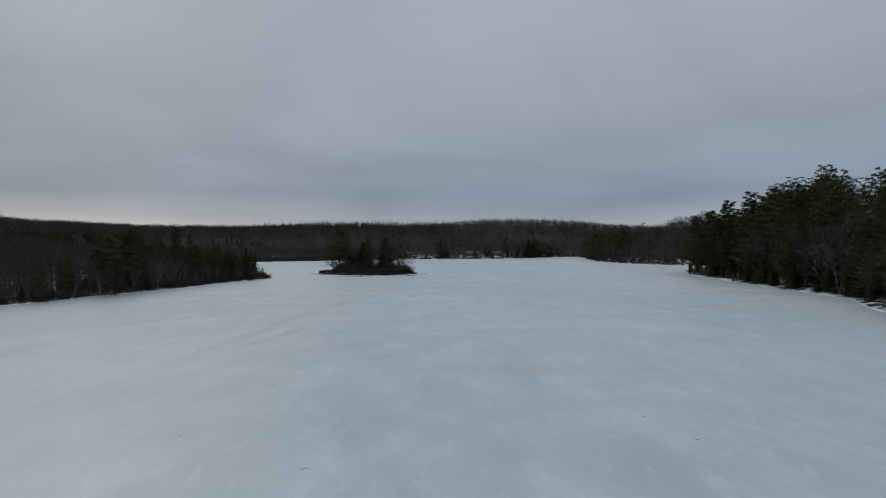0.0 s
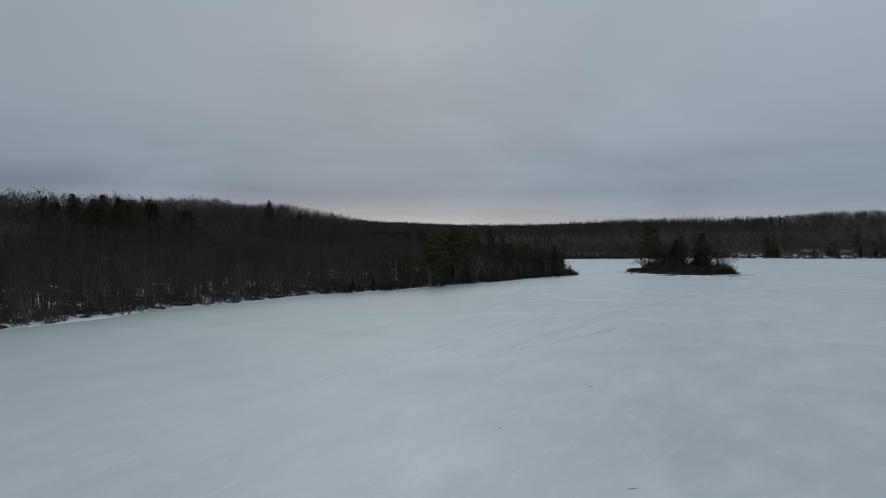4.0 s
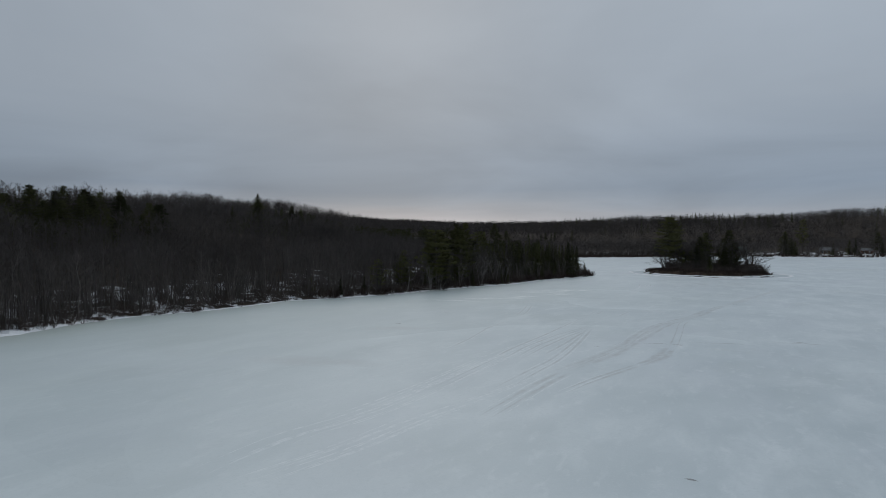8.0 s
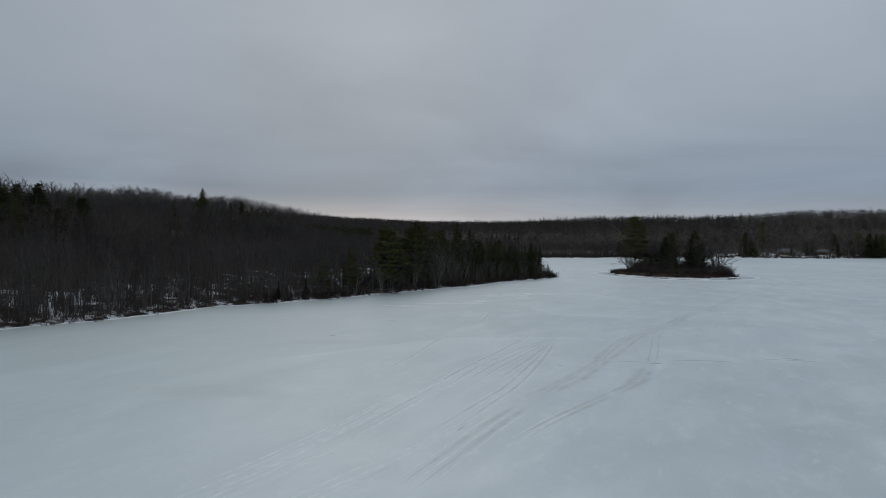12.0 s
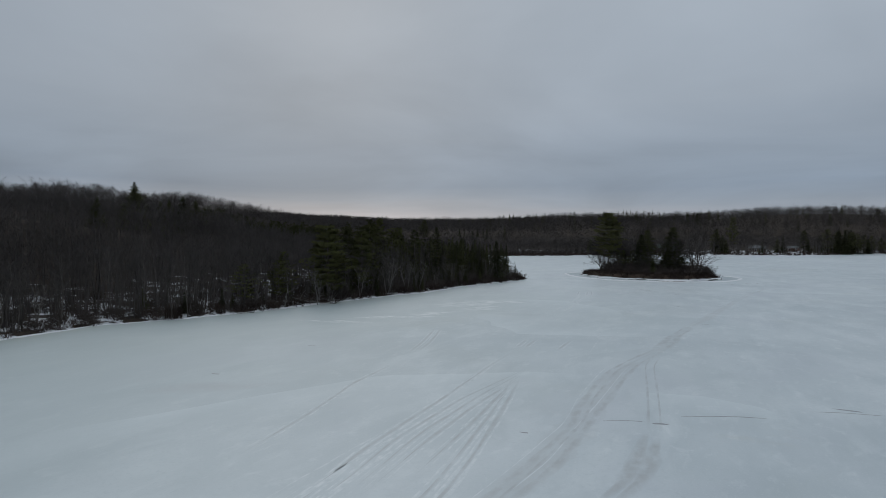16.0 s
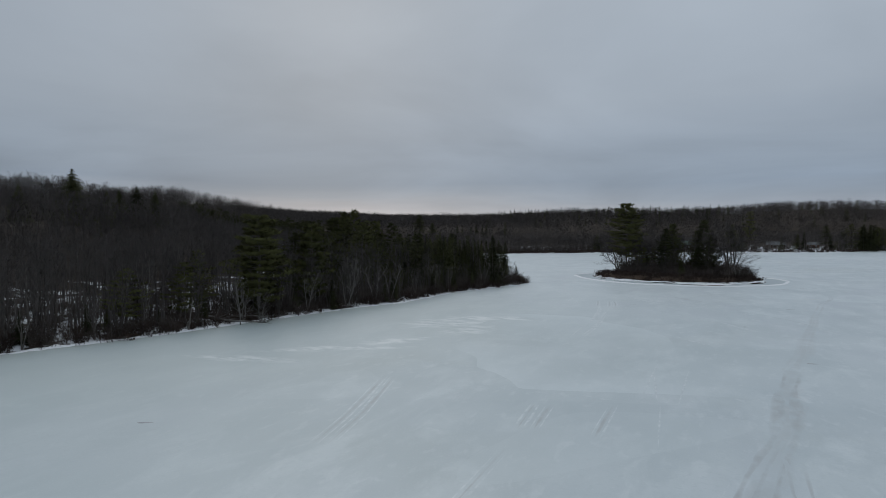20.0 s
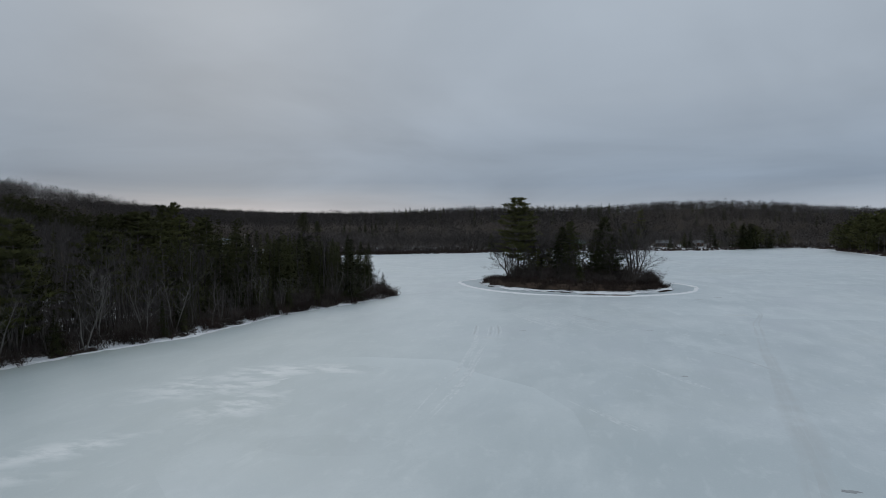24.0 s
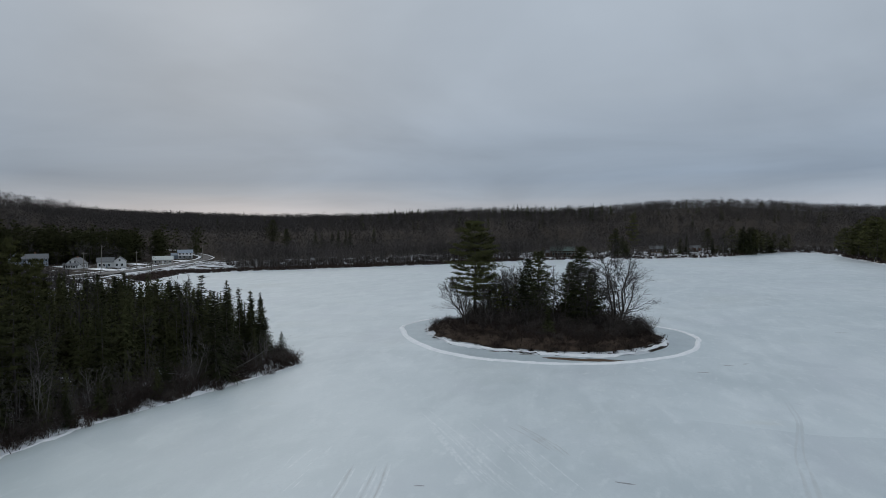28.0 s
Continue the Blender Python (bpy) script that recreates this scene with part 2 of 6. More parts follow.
    c = layer(c, 0.06, 0.66, 0.74, (0.50, 0.50, 0.44), 0.35, (0.5, 1.2, 1))
    # greener melt-ice belt wandering along the west shore, shade there also painted in
    xyz, w = nt.nodes.new("ShaderNodeSeparateXYZ"), nt.nodes.new("ShaderNodeTexNoise")
    nt.links.new(geo.outputs["Position"], xyz.inputs[0])
    nt.links.new(geo.outputs["Position"], w.inputs["Vector"])
    w.inputs["Scale"].default_value, w.inputs["Detail"].default_value = 0.03, 4.0
    wander = nt.nodes.new("ShaderNodeMath")
    wander.operation = "MULTIPLY_ADD"
    nt.links.new(w.outputs["Fac"], wander.inputs[0])
    wander.inputs[1].default_value = 70.0
    nt.links.new(xyz.outputs[0], wander.inputs[2])
    belt = nt.nodes.new("ShaderNodeMapRange")
    belt.inputs[1].default_value, belt.inputs[2].default_value, belt.inputs[3].default_value, belt.inputs[4].default_value = -56.0, 18.0, 0.78, 0.0
    nt.links.new(wander.outputs[0], belt.inputs[0])
    north, both_ways = nt.nodes.new("ShaderNodeMapRange"), nt.nodes.new("ShaderNodeMath")
    north.inputs[1].default_value, north.inputs[2].default_value, north.inputs[3].default_value, north.inputs[4].default_value = 165.0, 235.0, 1.0, 0.2
    nt.links.new(xyz.outputs[1], north.inputs[0])
    both_ways.operation = "MULTIPLY"
    nt.links.new(belt.outputs[0], both_ways.inputs[0])
    nt.links.new(north.outputs[0], both_ways.inputs[1])
    last = nt.nodes.new("ShaderNodeMix")
    last.data_type = "RGBA"
    nt.links.new(both_ways.outputs[0], last.inputs[0])
    nt.links.new(c, last.inputs[6])
    last.inputs[7].default_value = (0.43, 0.49, 0.485, 1)
    nt.links.new(last.outputs[2], b.inputs["Base Color"])
    return m


M_GROUND, M_ICE = ground_material(), ice_material()
M_SNOW = material("old_snow", (0.70, 0.72, 0.74), (0.86, 0.87, 0.88), 0.7, bump=0.3)
M_MOAT = material("smooth_refrozen_ice", (0.34, 0.395, 0.42), (0.45, 0.505, 0.53), 0.25, rough=0.4, split=(0.3, 0.7))


def worn(name, low, high, amount, grain, lo, hi, one_sided=False, stretch=(1, 1, 1)):
    """Ice under a thin layer that fades out towards its edges and breaks up into streaks."""
    m = ice_material(name)
    nt = m.node_tree
    b = nt.nodes["Principled BSDF"]
    uv, xyz = nt.nodes.new("ShaderNodeUVMap"), nt.nodes.new("ShaderNodeSeparateXYZ")
    nt.links.new(uv.outputs[0], xyz.inputs[0])

    def calc(op, p, q=0.0):
        n = nt.nodes.new("ShaderNodeMath")
        n.operation = op
        for k, w in enumerate((p, q)):
            if isinstance(w, (int, float)):
                n.inputs[k].default_value = w
            else:
                nt.links.new(w, n.inputs[k])
        return n.outputs[0]

    def hump(w):
        return calc("MULTIPLY", calc("MULTIPLY", w, calc("SUBTRACT", 1.0, w)), 4.0)

    across = calc("POWER", calc("SUBTRACT", 1.0, xyz.outputs[0]), 1.6) if one_sided else hump(xyz.outputs[0])
    along = calc("MINIMUM", calc("MULTIPLY", hump(xyz.outputs[1]), 1.8), 1.0)
    geo, mp, n, r = nt.nodes.new("ShaderNodeNewGeometry"), nt.nodes.new("ShaderNodeMapping"), nt.nodes.new("ShaderNodeTexNoise"), nt.nodes.new("ShaderNodeMapRange")
    mp.inputs["Scale"].default_value = stretch
    nt.links.new(geo.outputs["Position"], mp.inputs["Vector"])
    nt.links.new(mp.outputs[0], n.inputs["Vector"])
    n.inputs["Scale"].default_value, n.inputs["Detail"].default_value, n.inputs["Roughness"].default_value = grain, 5.0, 0.6
    r.inputs[1].default_value, r.inputs[2].default_value, r.inputs[3].default_value, r.inputs[4].default_value = lo, hi, 0.0, amount
    nt.links.new(n.outputs["Fac"], r.inputs[0])
    grit, ramp, mix = nt.nodes.new("ShaderNodeTexNoise"), nt.nodes.new("ShaderNodeMix"), nt.nodes.new("ShaderNodeMix")
    ramp.data_type = mix.data_type = "RGBA"
    grit.inputs["Scale"].default_value, grit.inputs["Detail"].default_value = 1.3, 6.0
    nt.links.new(geo.outputs["Position"], grit.inputs["Vector"])
    nt.links.new(grit.outputs["Fac"], ramp.inputs[0])
    ramp.inputs[6].default_value, ramp.inputs[7].default_value = (*low, 1), (*high, 1)
    nt.links.new(calc("MULTIPLY", calc("MULTIPLY", across, along), r.outputs[0]), mix.inputs[0])
    nt.links.new(b.inputs["Base Color"].links[0].from_socket, mix.inputs[6])
    nt.links.new(ramp.outputs[2], mix.inputs[7])
    nt.links.new(mix.outputs[2], b.inputs["Base Color"])
    return m


M_SLUSH = worn("grey_slush", (0.31, 0.325, 0.33), (0.43, 0.45, 0.455), 0.7, 0.8, 0.30, 0.60, stretch=(1.3, 0.6, 1))
M_CRUST = worn("thin_snow_crust", (0.66, 0.70, 0.715), (0.80, 0.82, 0.83), 0.6, 2.2, 0.40, 0.62, stretch=(1.3, 0.6, 1))
M_FLAKE = worn("wind_blown_snow_crust", (0.66, 0.70, 0.70), (0.80, 0.815, 0.82), 0.85, 0.45, 0.42, 0.58, stretch=(0.7, 1.3, 1))
M_SHEET = worn("pale_ice_sheet", (0.62, 0.685, 0.70), (0.70, 0.75, 0.765), 0.45, 0.08, 0.2, 0.5, True)
M_SHEETDARK = worn("grey_ice_sheet", (0.37, 0.43, 0.455), (0.47, 0.53, 0.555), 0.3, 0.08, 0.2, 0.5, True)
M_MARGIN = worn("green_margin_ice", (0.37, 0.415, 0.37), (0.46, 0.50, 0.45), 0.75, 0.12, 0.25, 0.55, True)
M_RUT = worn("worn_wet_ice", (0.40, 0.425, 0.43), (0.47, 0.50, 0.51), 0.55, 0.35, 0.3, 0.55)
M_SOIL = material("brown_litter_soil", (0.028, 0.020, 0.015), (0.075, 0.052, 0.038), 0.8, bump=0.5, spec=0.06)
M_PEAT = material("dead_sedge", (0.05, 0.034, 0.024), (0.14, 0.098, 0.066), 1.5, bump=0.5, spec=0.06)
M_WET = material("dark_wet_ice", (0.14, 0.15, 0.155), (0.30, 0.32, 0.33), 1.2, rough=0.3)

# ---------------------------------------------------------------- mesh building


class Soup:
    """Triangles gathered from cones and slivers."""

    def __init__(self):
        self.v, self.f, self.n = [], [], 0

    def put(self, v, f):
        self.v.append(np.asarray(v, float).reshape(-1, 3))
        self.f.append(np.asarray(f, int).reshape(-1, 3) + self.n)
        self.n += len(self.v[-1])

    def cone(self, a, b, ra, rb, sides=5):
        a, b = np.asarray(a, float), np.asarray(b, float)
        d = b - a
        d = d / (np.linalg.norm(d) + 1e-9)
        u = np.cross(d, (0.31, 0.77, 0.55))
        u /= np.linalg.norm(u) + 1e-9
        w = np.cross(d, u)
        k = np.arange(sides) * 2 * np.pi / sides
        ring = np.cos(k)[:, None] * u + np.sin(k)[:, None] * w
        i = np.arange(sides)
        j = (i + 1) % sides
        self.put(np.r_[a + ring * ra, b + ring * rb], np.r_[np.c_[i, j, j + sides], np.c_[i, j + sides, i + sides]])

    def slivers(self, a, b, width, rng, face=None):
        """A long thin triangle from each a to each b; face: the ways that they lie turned to."""
        a, b = np.asarray(a, float), np.asarray(b, float)
        n = len(a)
        if not n:
            return
        side = np.cross(b - a, rng.normal(size=(n, 3)) if face is None else face)
        side /= np.linalg.norm(side, axis=1, keepdims=True) + 1e-9
        width = np.broadcast_to(np.asarray(width, float), (n,))[:, None]
        v = np.stack([a - side * width / 2, a + side * width / 2, b], 1).reshape(-1, 3)
        self.put(v, np.arange(3 * n).reshape(-1, 3))

    def arrays(self):
        return np.concatenate(self.v), np.concatenate(self.f)


def crown_normals(v, lift=0.3):
    """Foliage is shaded as the rounded mass that it forms, not sliver by sliver."""
    n = np.array(v, float)
    n[:, 2] = lift * np.hypot(n[:, 0], n[:, 1]) + 0.01
    return n / (np.linalg.norm(n, axis=1, keepdims=True) + 1e-9)


def turned(v, f, n):
    """Wind each triangle so that its front looks the way of its normals."""
    a, b, c = v[f[:, 0]], v[f[:, 1]], v[f[:, 2]]
    back = (np.cross(b - a, c - a) * (n[f[:, 0]] + n[f[:, 1]] + n[f[:, 2]])).sum(1) < 0
    f = f.copy()
    f[back] = f[back][:, ::-1]
    return f


def mesh_of(name, v, f, mat, flat=False, normals=None):
    me = bpy.data.meshes.new(name)
    f = np.asarray(f, np.int32)
    k = f.shape[1]
    me.vertices.add(len(v))
    me.vertices.foreach_set("co", np.asarray(v, np.float32).ravel())
    me.loops.add(f.size)
    me.loops.foreach_set("vertex_index", f.ravel())
    me.polygons.add(len(f))
    me.polygons.foreach_set("loop_start", np.arange(len(f), dtype=np.int32) * k)
    me.update(calc_edges=True)
    if normals is not None:
        me.attributes.new("custom_normal", "FLOAT_VECTOR", "POINT").data.foreach_set("vector", np.asarray(normals, np.float32).ravel())
    me.materials.append(mat)
    if flat:
        me.shade_flat()
    return me


def soup_part(name, soup, mat, parent=None, label="", round_off=None):
    v, f = soup.arrays()
    n = None
    if round_off is not None:
        n = crown_normals(v, round_off)
        f = turned(v, f, n)
    ob = new(name, mesh_of(name, v, f, mat, normals=n))
    ob.parent = parent
    return tagged(ob, label)


def empty(name, m=None):
    ob = new(name)
    ob.empty_display_size = 0.3
    if m is not None:
        ob.matrix_basis = m
    return ob


def unit(v):
    v = np.asarray(v, float)
    return v / (np.linalg.norm(v) + 1e-9)


# ---------------------------------------------------------------- trees


def grow_bare(rng, h, limbs=14, subs=5, twigs=5, sides=5, width=0.03, lean=0.04, spread=0.3, forks=1, stem=0.0, low=0.3, steep=(0.55, 1.3), cheap=False):
    """A leafless tree: (trunk and limbs, twigs). Limbs curve upwards and divide twice."""
    wood, fine = Soup(), Soup()
    r = stem if stem else h * 0.011 + 0.03
    for k in range(forks):
        top = np.array([rng.normal() * lean * h, rng.normal() * lean * h, h * rng.uniform(0.84, 0.93)])
        if forks > 1:
            ang = 2 * np.pi * (k + rng.uniform(0, 0.5)) / forks
            top[:2] += np.array([np.cos(ang), np.sin(ang)]) * h * rng.uniform(0.1, 0.22)
        count = 2 if cheap else 4
        q = np.linspace(0, 1, count + 1)
        axis = top * q[:, None] + np.r_[np.zeros((1, 3)), rng.normal(size=(count - 1, 3)) * [0.018 * h, 0.018 * h, 0], np.zeros((1, 3))]
        axis[0] -= [0, 0, 0.3]
        girth = r * (1 - 0.86 * q ** 0.9)
        for a in range(count):
            wood.cone(axis[a], axis[a + 1], girth[a], girth[a + 1], sides if a < 2 else max(3, sides - 1))
        t = low + (0.96 - low) * ((np.arange(limbs) + rng.uniform(0, 1, limbs)) / limbs) ** 0.85
        base = np.stack([np.interp(t, q, axis[:, c]) for c in range(3)], 1)
        ang = np.arange(limbs) * 2.4 + rng.uniform(-0.7, 0.7, limbs)
        rise = rng.uniform(*steep, limbs) * (0.7 + 0.6 * t)
        d = np.c_[np.cos(ang), np.sin(ang), rise]
        d /= np.linalg.norm(d, axis=1, keepdims=True)
        ln = h * spread * rng.uniform(0.6, 1.1, limbs) * np.sin(np.pi * np.clip(0.28 + 0.66 * (t - low) / (0.96 - low), 0, 0.97)) ** 0.8
        knee = base + d * ln[:, None] * 0.5
        d2 = d * [0.8, 0.8, 1.0] + np.c_[rng.normal(size=(limbs, 2)) * 0.2, np.full(limbs, 0.28)]
        d2 /= np.linalg.norm(d2, axis=1, keepdims=True)
        tip = knee + d2 * ln[:, None] * 0.55
        thick = r * 0.34 * (1.15 - t) + 0.012
        if cheap:
            out = np.c_[np.cos(ang), np.sin(ang), np.full(limbs, 0.3)]
            fine.slivers(base, knee + d * 0.1, thick * 1.5, rng, out)
            fine.slivers(knee, tip, width * 1.9, rng, out)
        else:
            for a in range(limbs):
                wood.cone(base[a], knee[a], thick[a], thick[a] * 0.6, 3)
                wood.cone(knee[a], tip[a], thick[a] * 0.6, 0.006, 3)
        i = np.repeat(np.arange(limbs), subs)
        u = rng.uniform(0.22, 0.98, len(i))
        s0 = np.where((u < 0.5)[:, None], base[i] + (knee - base)[i] * (u * 2)[:, None], knee[i] + (tip - knee)[i] * (u * 2 - 1)[:, None])
        w = d2[i] + rng.normal(size=(len(i), 3)) * 0.5 + [0, 0, 0.12]
        w /= np.linalg.norm(w, axis=1, keepdims=True)
        sl = ln[i] * rng.uniform(0.3, 0.55, len(i)) * (1.2 - 0.5 * u)
        s1 = s0 + w * sl[:, None]
        around = np.c_[s1[:, 0] - top[0] * 0.5, s1[:, 1] - top[1] * 0.5, np.full(len(s1), 0.03 * h)] + rng.normal(size=s1.shape) * 0.04 * h
        fine.slivers(s0, s1, width * 1.5, rng, around)
        m = np.repeat(np.arange(len(i)), twigs)
        v = rng.uniform(0.25, 1.0, len(m))
        a0 = s0[m] + (s1 - s0)[m] * v[:, None]
        x = w[m] + rng.normal(size=(len(m), 3)) * 0.55 + [0, 0, 0.1]
        x /= np.linalg.norm(x, axis=1, keepdims=True)
        fine.slivers(a0, a0 + x * (sl[m] * rng.uniform(0.3, 0.6, len(m)) + 0.12)[:, None], width, rng, around[m] + rng.normal(size=(len(m), 3)) * 0.03 * h)
    return wood, fine


def grow_spruce(rng, h, whorl=0.34, arms=8, spray=7, wide=0.2, low=0.06, width=0.15, ragged=0.3, club=0.0):
    """A spruce: drooping arms with hanging sprays; club: how much the top thickens to a cone-laden tuft."""
    wood, fine = Soup(), Soup()
    wood.cone((0, 0, -0.3), (0, 0, h * 0.98), 0.009 * h + 0.025, 0.012, 5)
    z = h * low
    aa, bb, ww = [], [], []
    while z < h * 0.985:
        t = z / h
        gap = rng.uniform(0.45, 1.0) if rng.uniform() < ragged * 0.8 else 1.0
        reach = (wide * h * (1 - t) ** 1.05 * rng.uniform(1 - 0.4 * ragged, 1.08) + 0.07) * gap
        reach += club * h * 0.05 * math.exp(-((t - 0.93) / 0.035) ** 2)
        n = max(4, int(arms * (1 - 0.45 * t)))
        for k in range(n):
            ang = 2 * np.pi * (k + rng.uniform(0, 0.9)) / n
            ln = reach * rng.uniform(1 - 1.5 * ragged, 1.15)
            droop = -0.42 + 0.75 * t
            out = np.array([np.cos(ang), np.sin(ang), droop])
            a = np.array([0, 0, z + rng.uniform(-0.5, 0.5) * whorl])
            mid = a + out * ln * 0.65
            end = mid + (out + [0, 0, 0.38]) * ln * 0.38
            q = np.linspace(0.15, 1.0, spray)
            at = np.where((q < 0.65)[:, None], a + (mid - a) * (q / 0.65)[:, None], mid + (end - mid) * ((q - 0.65) / 0.35)[:, None])
            side = np.cross(out, (0, 0, 1.0))
            w = out * 0.7 + side * rng.choice([-1, 1], spray)[:, None] * rng.uniform(0.3, 0.9, (spray, 1)) + [0, 0, -0.34] + rng.normal(size=(spray, 3)) * 0.22
            size = (0.26 * ln * (1.25 - 0.6 * q) + 0.13)[:, None]
            aa.extend(at - w * size * 0.35)
            bb.extend(at + w * size)
            ww.extend(width * (1.15 - 0.4 * q) * (0.55 + 0.6 * (1 - t)))
            aa.append(a)
            bb.append(end)
            ww.append(width * 0.7)
        z += whorl * rng.uniform(0.7, 1.25) * (1.1 - 0.35 * t)
    aa.append(np.array([0, 0, h * 0.93]))
    bb.append(np.array([0, 0, h * 1.0]))
    ww.append(0.07)
    fine.slivers(aa, bb, np.array(ww), rng)
    for k in range(int(26 * max(low - 0.1, 0) / 0.3)):
        ang, zz = rng.uniform(0, 2 * np.pi), rng.uniform(0.08, low + 0.05) * h
        d = np.array([np.cos(ang), np.sin(ang), -0.25]) * rng.uniform(0.3, 1.1)
        wood.cone((0, 0, zz), d + [0, 0, zz], 0.016, 0.004, 3)
    return wood, fine


def grow_pine(rng, h, limbs=50, tufts=17, blades=7, wide=0.29, low=0.18, width=0.17, blade=0.62, tiers=13, taper=0.8, level=0.6, outer=0.06, stubs=0):
    """A white pine: broken tiers of needle tufts, held up along the outer part of long level limbs."""
    wood, fine = Soup(), Soup()
    bend = rng.normal(size=2) * 0.012 * h
    mid = np.array([bend[0], bend[1], h * 0.55])
    top = np.array([0, 0, h * 0.97])
    r = 0.011 * h + 0.05
    wood.cone((0, 0, -0.3), mid, r, r * 0.6, 7)
    wood.cone(mid, top, r * 0.6, 0.03, 6)
    aa, bb = [], []
    for i in range(limbs):
        t = low + (0.985 - low) * (i + rng.uniform(0, 0.6)) / limbs
        snap = level * min(1.0, max(0.0, (0.86 - t) / 0.2))
        t = (1 - snap) * t + snap * round(t * tiers) / tiers + rng.normal() * 0.006
        t = min(max(t, low * 0.9), 0.985)
        base = mid * t / 0.55 if t < 0.55 else mid + (top - mid) * min(1, (t - 0.55) / 0.42)
        ang = i * 2.399 + rng.uniform(-0.5, 0.5)
        crown = min(1.0, 0.6 + (t - low) * 1.6) * (1 - max(0, t - 0.42) / 0.62) ** taper
        ln = wide * h * max(0.08, crown) * rng.uniform(0.45, 1.15)
        d = np.array([np.cos(ang), np.sin(ang), rng.uniform(-0.12, 0.16) + 0.5 * max(0, t - 0.75)])
        knee = base + d * ln * 0.6
        end = knee + (d + [0, 0, 0.3]) * ln * 0.4
        wood.cone(base, knee, 0.005 * h * (1.1 - t) + 0.02, 0.02, 4)
        wood.cone(knee, end, 0.02, 0.008, 3)
        m = max(5, int(tufts * (0.4 + 0.7 * crown)))
        q = np.sqrt(rng.uniform(outer, 1.0, m))
        across = np.cross(d, (0, 0, 1.0))
        along = np.where((q < 0.6)[:, None], base + (knee - base) * (q / 0.6)[:, None], knee + (end - knee) * ((q - 0.6) / 0.4)[:, None])
        p = along + across * (rng.normal(size=m) * 0.2 * ln * (0.4 + q))[:, None] + rng.normal(size=(m, 3)) * [0.1, 0.1, 0.1] + [0, 0, 0.1]
        w = rng.normal(size=(m, blades, 3)) * [1, 1, 0.45] + d * 0.5 + [0, 0, 0.4]
        w /= np.linalg.norm(w, axis=2, keepdims=True)
        c = np.repeat(p[:, None], blades, 1)
        aa.append(c.reshape(-1, 3))
        bb.append((c + w * (blade * rng.uniform(0.6, 1.3, (m, blades)))[..., None]).reshape(-1, 3))
    for k in range(stubs):
        ang, zz = rng.uniform(0, 2 * np.pi), rng.uniform(0.1, low + 0.12) * h
        d = np.array([np.cos(ang), np.sin(ang), rng.uniform(-0.25, 0.1)]) * rng.uniform(0.05, 0.16) * h
        wood.cone((0, 0, zz), d + [0, 0, zz], 0.035, 0.008, 3)
    fine.slivers(np.concatenate(aa), np.concatenate(bb), width, rng)
    return wood, fine


def grow_haze(rng, h, twigs=30, width=0.3, stem=0.12, low=0.3, round=0.19, reach=(0.05, 0.11), rise=0.3):
    """A bare tree seen from afar: a stem and a rounded haze of fine boughs."""
    s = Soup()
    s.cone((0, 0, -0.3), (rng.normal() * 0.3, rng.normal() * 0.3, h * 0.85), stem, 0.03, 3)
    p = rng.normal(size=(twigs, 3))
    p /= np.linalg.norm(p, axis=1, keepdims=True)
    p *= rng.uniform(0.25, 1.0, (twigs, 1)) ** 0.5
    mid, half = (low + 0.92) / 2, (0.92 - low) / 2
    a = np.c_[p[:, :2] * round * h, h * (mid + half * p[:, 2])]
    way = p * [1.0, 1.0, 0.7] + [0, 0, 0.3] + rng.normal(size=(twigs, 3)) * 0.5
    way /= np.linalg.norm(way, axis=1, keepdims=True)
    s.slivers(a, a + way * (h * rng.uniform(*reach, twigs))[:, None], width, rng, p / np.linalg.norm(p, axis=1, keepdims=True) + rng.normal(size=(twigs, 3)) * 0.25 + [0, 0, rise])
    return s.arrays()


def grow_shrub(rng, h, stems=26, twigs=5, width=0.03, spread=0.8):
    fine = Soup()
    ang = rng.uniform(0, 2 * np.pi, stems)
    lean = rng.uniform(0.1, spread, stems)
    way = np.c_[np.cos(ang) * lean, np.sin(ang) * lean, np.ones(stems)] * (h * rng.uniform(0.6, 1.1, stems))[:, None]
    a = rng.normal(size=(stems, 3)) * [0.22 * h, 0.22 * h, 0] - [0, 0, 0.1]
    fine.slivers(a, a + way * 0.82, width * 1.4, rng)
    k = np.repeat(np.arange(stems), twigs)
    q = rng.uniform(0.3, 0.95, len(k))
    s = a[k] + way[k] * q[:, None]
    w = way[k] * 0.16 + rng.normal(size=(len(k), 3)) * 0.17 * h
    fine.slivers(s, s + w, width, rng)
    return fine


def grow_saplings(rng, h, stems=6, twigs=5):
    """A knot of slim upright stems with a few short twigs."""
    s = Soup()
    a = np.c_[rng.normal(size=(stems, 2)) * 0.45, np.full(stems, -0.2)]
    b = a + np.c_[rng.normal(size=(stems, 2)) * 0.06 * h, h * rng.uniform(0.6, 1.1, stems)]
    for p, q in zip(a, b):
        s.cone(p, q, rng.uniform(0.03, 0.065), 0.008, 3)
    k = np.repeat(np.arange(stems), twigs)
    at = a[k] + (b - a)[k] * rng.uniform(0.4, 1.0, (len(k), 1))
    way = rng.normal(size=(len(k), 3)) * 0.5 + [0, 0, 0.8]
    s.slivers(at, at + way * rng.uniform(0.3, 0.9, (len(k), 1)), 0.03, rng)
    return s.arrays()


